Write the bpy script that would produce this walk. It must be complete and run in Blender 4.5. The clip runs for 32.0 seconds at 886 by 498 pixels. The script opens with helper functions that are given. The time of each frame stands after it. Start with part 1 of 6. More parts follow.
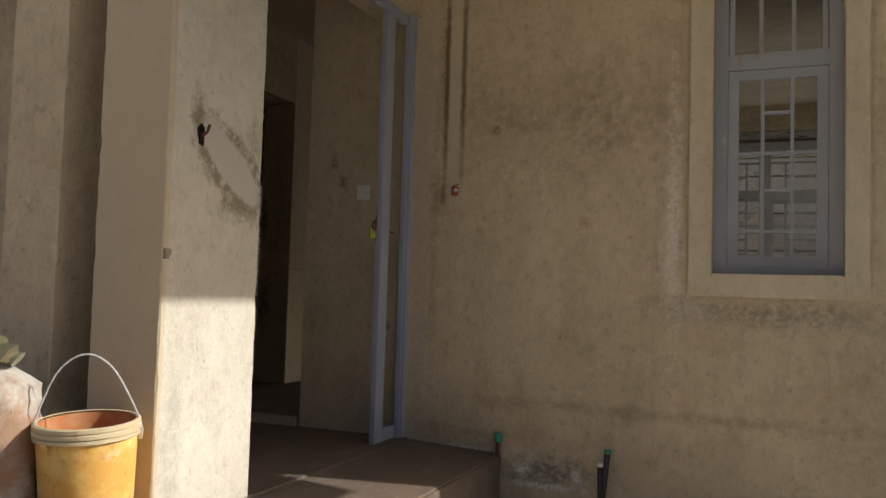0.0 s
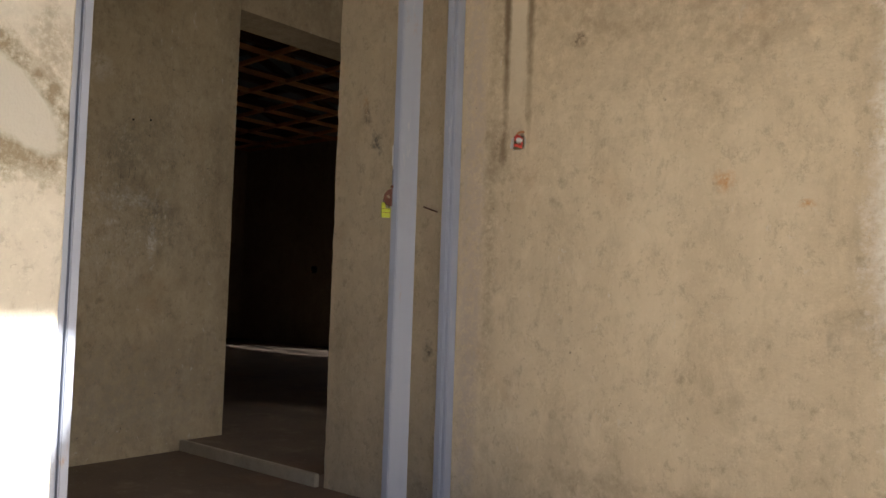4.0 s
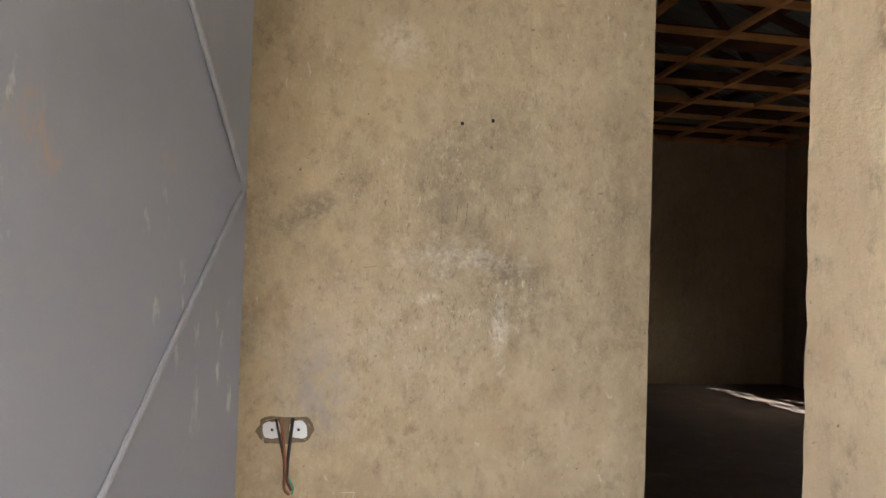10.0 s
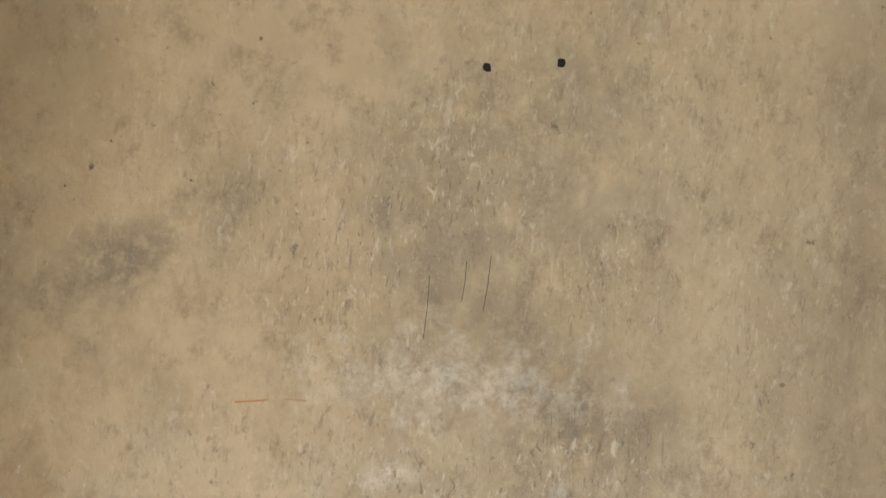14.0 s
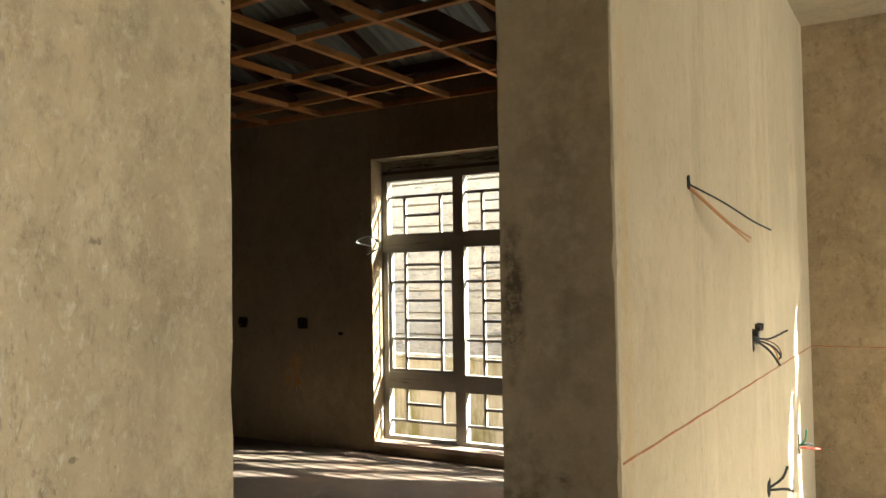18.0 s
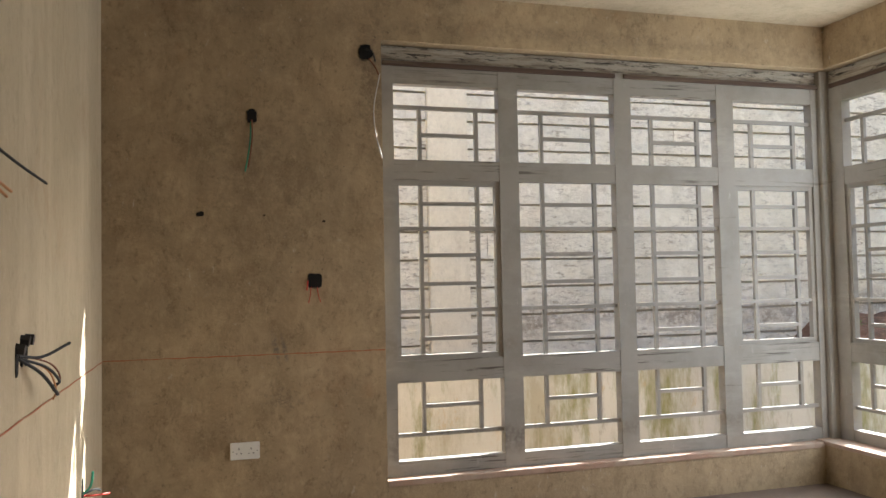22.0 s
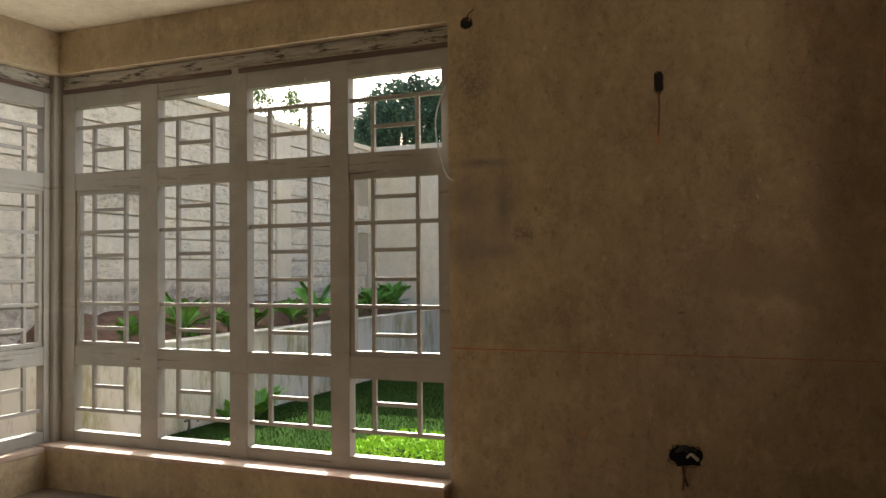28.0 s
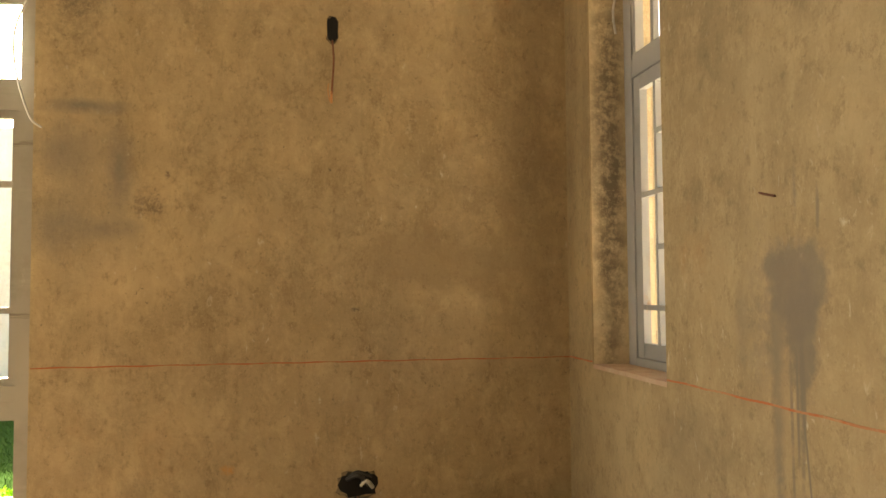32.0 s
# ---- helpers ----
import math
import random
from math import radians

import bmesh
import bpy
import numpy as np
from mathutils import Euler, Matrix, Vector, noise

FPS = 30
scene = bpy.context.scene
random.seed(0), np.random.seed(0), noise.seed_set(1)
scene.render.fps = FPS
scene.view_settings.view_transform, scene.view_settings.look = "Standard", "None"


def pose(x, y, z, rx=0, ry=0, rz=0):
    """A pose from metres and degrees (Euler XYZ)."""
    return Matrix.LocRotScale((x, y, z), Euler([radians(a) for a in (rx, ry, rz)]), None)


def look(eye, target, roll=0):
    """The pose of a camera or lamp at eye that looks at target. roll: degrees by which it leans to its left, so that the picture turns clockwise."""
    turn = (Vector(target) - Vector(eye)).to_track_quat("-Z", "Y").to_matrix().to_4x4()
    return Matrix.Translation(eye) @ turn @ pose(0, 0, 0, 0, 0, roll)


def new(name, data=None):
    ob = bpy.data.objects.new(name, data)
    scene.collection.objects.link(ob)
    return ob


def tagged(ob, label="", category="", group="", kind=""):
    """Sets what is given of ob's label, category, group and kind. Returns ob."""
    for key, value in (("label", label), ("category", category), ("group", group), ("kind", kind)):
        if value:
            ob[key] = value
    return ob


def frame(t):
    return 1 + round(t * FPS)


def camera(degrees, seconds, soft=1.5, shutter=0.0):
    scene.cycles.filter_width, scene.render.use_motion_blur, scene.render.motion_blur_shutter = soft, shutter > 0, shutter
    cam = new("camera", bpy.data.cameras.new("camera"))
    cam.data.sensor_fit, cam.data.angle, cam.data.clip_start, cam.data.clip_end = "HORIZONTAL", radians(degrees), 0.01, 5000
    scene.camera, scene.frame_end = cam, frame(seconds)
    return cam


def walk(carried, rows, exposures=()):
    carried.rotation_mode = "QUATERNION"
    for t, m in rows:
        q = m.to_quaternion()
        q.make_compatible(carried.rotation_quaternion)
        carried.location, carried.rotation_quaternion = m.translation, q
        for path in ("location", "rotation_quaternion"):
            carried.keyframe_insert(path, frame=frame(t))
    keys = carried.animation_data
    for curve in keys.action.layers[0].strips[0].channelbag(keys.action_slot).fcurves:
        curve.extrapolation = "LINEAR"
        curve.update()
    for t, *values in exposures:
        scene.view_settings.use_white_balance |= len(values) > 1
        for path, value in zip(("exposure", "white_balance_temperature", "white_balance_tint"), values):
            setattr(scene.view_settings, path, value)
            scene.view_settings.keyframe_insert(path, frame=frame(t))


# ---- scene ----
cam = camera(57.3, 32.0)

PATH = [
    (0, (1.907, -4.315, 0.793), (1.141, -2.47, 0.899), 1.7),
    (0.5, (1.923, -4.119, 0.796), (1.133, -2.285, 0.9), 1.8),
    (1, (1.864, -3.832, 0.807), (1.053, -2.007, 0.91), 1.7),
    (1.5, (1.804, -3.54, 0.816), (0.96, -1.73, 0.916), 1.7),
    (2, (1.772, -3.203, 0.833), (0.867, -1.422, 0.928), 1.8),
    (2.5, (1.765, -2.915, 0.83), (0.78, -1.177, 0.923), 2.4),
    (4.5, (1.885, -2.311, 0.83), (0.519, -0.853, 0.93), 2.1),
    (5, (1.784, -2.133, 0.837), (0.339, -0.754, 0.937), 2.6),
    (5.5, (1.68, -1.953, 0.853), (0.151, -0.668, 0.955), 1.8),
    (6, (1.574, -1.753, 0.869), (-0.047, -0.586, 0.974), 1.7),
    (6.5, (1.406, -1.565, 0.89), (-0.289, -0.508, 0.996), 1.3),
    (7, (1.201, -1.427, 0.915), (-0.55, -0.467, 1.029), 1.9),
    (7.5, (1.088, -1.403, 0.988), (-0.702, -0.513, 1.057), 2.6),
    (8, (1.038, -1.348, 1.044), (-0.799, -0.559, 1.09), 2.7),
    (8.5, (0.951, -1.214, 1.08), (-0.929, -0.533, 1.127), 1.6),
    (9, (0.875, -1.11, 1.081), (-1.039, -0.534, 1.152), 1.6),
    (9.5, (0.689, -1.017, 1.116), (-1.247, -0.518, 1.185), 1.2),
    (10, (0.454, -0.898, 1.168), (-1.506, -0.505, 1.23), 1.8),
    (10.5, (0.26, -0.78, 1.205), (-1.72, -0.504, 1.266), 1.6),
    (11, (0.099, -0.686, 1.236), (-1.892, -0.506, 1.299), 1.7),
    (11.5, (-0.1, -0.644, 1.276), (-2.096, -0.519, 1.327), 1.1),
    (12, (-0.296, -0.614, 1.321), (-2.294, -0.535, 1.345), 1.3),
    (12.5, (-0.474, -0.537, 1.383), (-2.473, -0.525, 1.331), 2.8),
    (13, (-0.619, -0.498, 1.398), (-2.618, -0.499, 1.333), 3.1),
    (13.5, (-0.759, -0.508, 1.411), (-2.757, -0.455, 1.343), 4.0),
    (15.5, (-1.009, -0.542, 1.347), (-2.824, 0.289, 1.47), 0.1),
    (16, (-1.071, -0.495, 1.357), (-2.787, 0.525, 1.472), -0.6),
    (16.5, (-1.147, -0.419, 1.368), (-2.724, 0.806, 1.463), -0.2),
    (17, (-1.14, -0.395, 1.376), (-2.571, 1.0, 1.46), -0.1),
    (17.5, (-1.169, -0.428, 1.39), (-2.399, 1.147, 1.465), -0.6),
    (18, (-1.23, -0.405, 1.389), (-2.258, 1.309, 1.463), -0.9),
    (18.5, (-1.256, -0.314, 1.376), (-2.081, 1.507, 1.452), -0.8),
    (19, (-1.267, -0.198, 1.373), (-1.921, 1.69, 1.45), -0.8),
    (19.5, (-1.255, -0.085, 1.355), (-1.721, 1.858, 1.437), -1.1),
    (20, (-1.268, 0.018, 1.367), (-1.548, 1.997, 1.44), -1.5),
    (20.5, (-1.302, 0.228, 1.383), (-1.373, 2.226, 1.443), -1.5),
    (21, (-1.367, 0.469, 1.405), (-1.205, 2.462, 1.453), -1.3),
    (21.5, (-1.354, 0.708, 1.328), (-0.977, 2.671, 1.405), -1.2),
    (22, (-1.367, 0.678, 1.308), (-0.807, 2.597, 1.389), -1.1),
    (22.5, (-1.345, 0.558, 1.32), (-0.636, 2.427, 1.392), -1.0),
    (23, (-1.38, 0.346, 1.346), (-0.544, 2.162, 1.403), -1.0),
    (23.5, (-1.457, 0.128, 1.357), (-0.494, 1.88, 1.406), -1.0),
    (24, (-1.48, 0.147, 1.358), (-0.392, 1.824, 1.407), -1.0),
    (24.5, (-1.479, 0.211, 1.358), (-0.279, 1.809, 1.407), -1.0),
    (25, (-1.425, 0.281, 1.362), (-0.118, 1.794, 1.41), -0.9),
    (25.5, (-1.395, 0.316, 1.363), (0.004, 1.744, 1.411), -0.9),
    (27.5, (-1.458, 0.568, 1.36), (0.318, 1.486, 1.406), -0.7),
    (28, (-1.385, 0.641, 1.349), (0.456, 1.42, 1.399), -0.5),
    (28.5, (-1.316, 0.711, 1.332), (0.573, 1.364, 1.387), -0.4),
    (29, (-1.269, 0.749, 1.312), (0.659, 1.276, 1.373), -0.4),
    (29.5, (-1.259, 0.822, 1.289), (0.701, 1.213, 1.358), -0.4),
    (30, (-1.192, 1.027, 1.275), (0.798, 1.217, 1.35), -0.5),
    (30.5, (-1.069, 1.195, 1.239), (0.929, 1.201, 1.331), -0.6),
    (31, (-0.912, 1.273, 1.211), (1.079, 1.127, 1.318), -0.6),
    (31.5, (-0.766, 1.298, 1.209), (1.215, 1.049, 1.317), -0.5),
    (32, (-0.622, 1.29, 1.21), (1.345, 0.944, 1.312), -0.4),
]
walk(cam, [(t, look(eye, target, roll)) for t, eye, target, roll in PATH],
     [(0, 0.03, 5900, 8), (1, 0.46, 5850, 8), (2.5, 0.87, 5850, 8), (4.5, 1.6, 5850, 8), (6, 2.08, 5500, 8), (7, 2.47, 5350, 8), (8, 2.6, 5400, 8), (9, 3.05, 5450, 8), (10, 3.3, 5550, 8), (12, 3.43, 5590, 7), (13.5, 3.54, 5590, 6),
      (16, 3.55, 5750, 3), (17, 3.5, 6050, 0), (18, 3.55, 6050, -1), (19, 3.77, 6000, 3), (20, 3.69, 6250, 4), (21, 3.17, 6050, 8), (22, 2.66, 5650, 8), (23, 2.36, 5730, 7), (25, 2.32, 5720, 6),
      (28, 2.25, 6200, 8), (29, 2.33, 6150, 8), (30, 2.85, 6650, 5), (32, 4.0, 7600, 2)])

# ---- light ----
SUN_HEAD, SUN_UP = 68.0, 32.0
world = bpy.data.worlds.new("world")
scene.world = world
world.use_nodes = True
wt = world.node_tree
sky = wt.nodes.new("ShaderNodeTexSky")
sky.sky_type, sky.sun_disc = "NISHITA", False
sky.sun_elevation, sky.sun_rotation = radians(SUN_UP), radians(SUN_HEAD)
sky.air_density, sky.dust_density, sky.ozone_density = 0.7, 7.0, 0.4
wt.links.new(sky.outputs[0], wt.nodes["Background"].inputs[0])
wt.nodes["Background"].inputs[1].default_value = 0.1
sun = new("sun", bpy.data.lights.new("sun", "SUN"))
sun.data.energy, sun.data.angle, sun.data.color = 5.0, radians(0.6), (1.0, 0.93, 0.82)
TO_SUN = Vector((math.sin(radians(SUN_HEAD)) * math.cos(radians(SUN_UP)), math.cos(radians(SUN_HEAD)) * math.cos(radians(SUN_UP)), math.sin(radians(SUN_UP))))
sun.matrix_world = look((0, 0, 12), Vector((0, 0, 12)) - TO_SUN)


def window_light(name, centre, target, wide, high, watts):
    """An added fill lamp in a window's opening, on top of the sky's own light."""
    lamp = new(name, bpy.data.lights.new(name, "AREA"))
    lamp.data.shape, lamp.data.size, lamp.data.size_y, lamp.data.energy = "RECTANGLE", wide, high, watts
    lamp.data.color = (1.0, 0.97, 0.92)
    lamp.matrix_world = look(centre, target)
    return lamp


# Helper lamps that brighten the room beyond what the sky gives.
window_light("north_window_fill", (1.0, 5.0, 1.45), (1.0, 2.0, 1.45), 2.8, 2.2, 1)
window_light("east_window_fill", (2.495, 3.6, 1.45), (0, 3.6, 1.45), 2.6, 2.2, 7.5)

# ---- materials ----
def nodes_of(name, rough=0.9, metal=0.0):
    m = bpy.data.materials.new(name)
    m.use_nodes = True
    b = m.node_tree.nodes["Principled BSDF"]
    b.inputs["Roughness"].default_value, b.inputs["Metallic"].default_value = rough, metal
    b.inputs["Specular IOR Level"].default_value = 0.3
    return m, m.node_tree, b


class Mixer:
    """Layers of procedural colour, one over another, in world-sized texture."""

    def __init__(self, name, base, rough=0.9, metal=0.0, world=False):
        self.m, self.t, self.b = nodes_of(name, rough, metal)
        tc = self.t.nodes.new("ShaderNodeTexCoord")
        self.at = self.t.nodes.new("ShaderNodeNewGeometry").outputs["Position"] if world else tc.outputs["Object"]
        rgb = self.t.nodes.new("ShaderNodeRGB")
        rgb.outputs[0].default_value = (*base, 1)
        self.colour = rgb.outputs[0]
        self.heights = []

    def noise(self, scale, detail=4, rough=0.55, stretch=(1, 1, 1), shift=0.0, warp=0.0, turn=(0, 0, 0)):
        mp = self.t.nodes.new("ShaderNodeMapping")
        mp.inputs["Scale"].default_value, mp.inputs["Location"].default_value = stretch, (shift, shift * 1.7, shift * 0.6)
        mp.inputs["Rotation"].default_value = turn
        self.t.links.new(self.at, mp.inputs[0])
        n = self.t.nodes.new("ShaderNodeTexNoise")
        n.inputs["Scale"].default_value, n.inputs["Detail"].default_value, n.inputs["Roughness"].default_value = scale, detail, rough
        n.inputs["Distortion"].default_value = warp
        self.t.links.new(mp.outputs[0], n.inputs["Vector"])
        return n.outputs["Fac"]

    def mask(self, fac, low, high, most=1.0):
        r = self.t.nodes.new("ShaderNodeMapRange")
        r.inputs[1].default_value, r.inputs[2].default_value, r.inputs[4].default_value = low, high, most
        self.t.links.new(fac, r.inputs[0])
        return r.outputs[0]

    def times(self, a, b):
        n = self.t.nodes.new("ShaderNodeMath")
        n.operation = "MULTIPLY"
        self.t.links.new(a, n.inputs[0])
        self.t.links.new(b, n.inputs[1])
        return n.outputs[0]

    def layer(self, colour, fac):
        n = self.t.nodes.new("ShaderNodeMix")
        n.data_type = "RGBA"
        n.inputs["B"].default_value = (*colour, 1)
        self.t.links.new(fac, n.inputs["Factor"])
        self.t.links.new(self.colour, n.inputs["A"])
        self.colour = n.outputs["Result"]
        return self

    def spot(self, colour, at, half, amount=0.8, soft=0.6, warp=0.35, grain=9.0, turn=(0, 0, 0), broken=True):
        """A stain or other patch of its own shape: soft, uneven, round a place on a wall."""
        n = self.t.nodes.new("ShaderNodeTexNoise")
        n.inputs["Scale"].default_value, n.inputs["Detail"].default_value, n.inputs["Roughness"].default_value = grain, 7, 0.65
        self.t.links.new(self.at, n.inputs["Vector"])
        mp = self.t.nodes.new("ShaderNodeMapping")
        mp.vector_type = "TEXTURE"
        mp.inputs["Location"].default_value, mp.inputs["Rotation"].default_value, mp.inputs["Scale"].default_value = at, turn, half
        self.t.links.new(self.at, mp.inputs[0])
        add = self.t.nodes.new("ShaderNodeVectorMath")
        add.operation = "MULTIPLY_ADD"
        add.inputs[1].default_value, add.inputs[2].default_value = (warp * 5,) * 3, (0, 0, 0)
        off = self.t.nodes.new("ShaderNodeVectorMath")
        off.operation = "SUBTRACT"
        off.inputs[1].default_value = (0.5, 0.5, 0.5)
        self.t.links.new(n.outputs["Color"], off.inputs[0])
        self.t.links.new(off.outputs[0], add.inputs[0])
        self.t.links.new(mp.outputs[0], add.inputs[2])
        ln = self.t.nodes.new("ShaderNodeVectorMath")
        ln.operation = "LENGTH"
        self.t.links.new(add.outputs[0], ln.inputs[0])
        fac = self.mask(ln.outputs["Value"], 1.0 + soft * 0.5, 1.0 - soft, amount)
        if broken:
            fac = self.times(fac, self.mask(self.noise(grain * 3.2, 7, 0.7, shift=grain), 0.36, 0.56))
        return self.layer(colour, fac)

    def each(self, amount):
        """Piece by piece a little lighter or darker."""
        info = self.t.nodes.new("ShaderNodeObjectInfo")
        r = self.mask(info.outputs["Random"], 0, 1, amount)
        return self.layer((0.12, 0.11, 0.1), r)

    def relief(self, fac, deep):
        self.heights.append((fac, deep))
        return self

    def done(self, strength=1.0):
        self.t.links.new(self.colour, self.b.inputs["Base Color"])
        last = None
        for fac, deep in self.heights:
            n = self.t.nodes.new("ShaderNodeBump")
            n.inputs["Distance"].default_value, n.inputs["Strength"].default_value = deep, strength
            self.t.links.new(fac, n.inputs["Height"])
            if last:
                self.t.links.new(last, n.inputs["Normal"])
            last = n.outputs[0]
        if last:
            self.t.links.new(last, self.b.inputs["Normal"])
        return self.m


def plaster(name, base, dark, light, blotch=0.6, speck=0.5, streak=0.4, fine=0.0015, spots=(), flecks=0.0, fills=()):
    """Cement render: cloudy, blotched, scratched and streaked."""
    x = Mixer(name, base, 0.92)
    x.layer(light, x.mask(x.noise(0.9, 5, 0.6), 0.42, 0.68, 0.75))
    x.layer(dark, x.mask(x.noise(0.75, 6, 0.62, shift=3.1, warp=0.3), 0.46, 0.72, blotch))
    x.layer(tuple(c * 0.8 for c in dark), x.times(x.mask(x.noise(4.5, 10, 0.8, shift=8.3, warp=0.4), 0.5, 0.7, blotch), x.mask(x.noise(0.9, 3, 0.5, shift=5), 0.45, 0.62)))
    x.layer(tuple(min(1, c * 1.15) for c in light), x.mask(x.noise(3.2, 5, 0.6, (1, 1, 0.11), 1.4), 0.52, 0.7, streak))
    x.layer(tuple(c * 0.85 for c in dark), x.mask(x.noise(4.3, 6, 0.7, (1, 1, 0.08), 6.4), 0.58, 0.74, streak * 0.7))
    x.layer(tuple(min(1, c * 1.1) for c in light), x.mask(x.noise(5.5, 10, 0.78, shift=23, warp=0.5), 0.48, 0.66, blotch * 0.7))
    x.layer(tuple(c * 0.78 for c in dark), x.mask(x.noise(6.5, 11, 0.8, (1, 1, 0.65), 41, 0.2), 0.5, 0.64, blotch * 0.6))
    x.layer(tuple(min(1, c * 1.12) for c in light), x.mask(x.noise(11, 10, 0.8, (1, 1, 0.6), 52, 0.3), 0.51, 0.64, blotch * 0.7))
    x.layer(tuple(c * 0.6 for c in dark), x.mask(x.noise(24, 9, 0.8, (1, 1, 0.8), 31), 0.53, 0.65, blotch * 0.7))
    x.layer(tuple(min(1, c * 1.2) for c in light), x.mask(x.noise(70, 5, 0.7, shift=61), 0.58, 0.7, 0.35))
    x.layer((0.62, 0.57, 0.48), x.times(x.mask(x.noise(38, 5, 0.65, (1, 1, 0.5), 2.2, 0.6), 0.63, 0.7, speck * 0.8), x.mask(x.noise(1.8, 4, 0.6, shift=9), 0.44, 0.6)))
    x.layer((0.1, 0.085, 0.065), x.times(x.mask(x.noise(52, 3, 0.5, shift=4.4), 0.68, 0.75, speck), x.mask(x.noise(3.7, 4, 0.6, shift=14), 0.42, 0.6)))
    x.layer((0.36, 0.17, 0.06), x.times(x.mask(x.noise(2.3, 5, 0.6, shift=12.2), 0.6, 0.74, 0.3), x.mask(x.noise(9, 5, 0.6, shift=2), 0.4, 0.6)))
    x.relief(x.noise(5, 7, 0.65, shift=1), 0.01).relief(x.noise(60, 6, 0.75), fine * 2).relief(x.noise(26, 5, 0.65, (1, 1, 0.5), 2.2, 0.5), 0.0016)
    for row in spots:
        x.spot(*row)
    for row in fills:
        x.spot(*row, broken=False)
    if flecks:
        mp = x.t.nodes.new("ShaderNodeMapping")
        mp.vector_type = "TEXTURE"
        mp.inputs["Location"].default_value, mp.inputs["Scale"].default_value = (-1.86, -0.36, 1.25), (0.3, 0.62, 0.75)
        x.t.links.new(x.at, mp.inputs[0])
        ln = x.t.nodes.new("ShaderNodeVectorMath")
        ln.operation = "LENGTH"
        x.t.links.new(mp.outputs[0], ln.inputs[0])
        near = x.times(x.mask(ln.outputs["Value"], 1.15, 0.3), x.mask(x.noise(3.0, 5, 0.6, shift=15), 0.38, 0.55))
        strokes = ((34, 0.6, 0.5, (0.52, 0.46, 0.36), 0.55), (40, 0.61, -0.5, (0.15, 0.13, 0.1), 0.5), (52, 0.61, 1.1, (0.6, 0.54, 0.43), 0.75), (60, 0.6, -1.0, (0.13, 0.11, 0.08), 0.6), (110, 0.58, 0.2, (0.58, 0.52, 0.42), 0.6), (95, 0.59, 0.8, (0.12, 0.1, 0.075), 0.6))
        for k, (cell, low, lean, colour, most) in enumerate(strokes):
            f = x.noise(cell, 5, 0.65, (1, 1.5, 0.6), 20 + k * 3.3, 0.5, (lean, 0, 0))
            x.layer(colour, x.times(x.mask(f, low, low + 0.08, most * flecks), near))
            if k < 3:
                x.relief(x.times(x.mask(f, low - 0.06, low + 0.1), near), 0.0016)
    return x.done(0.8)


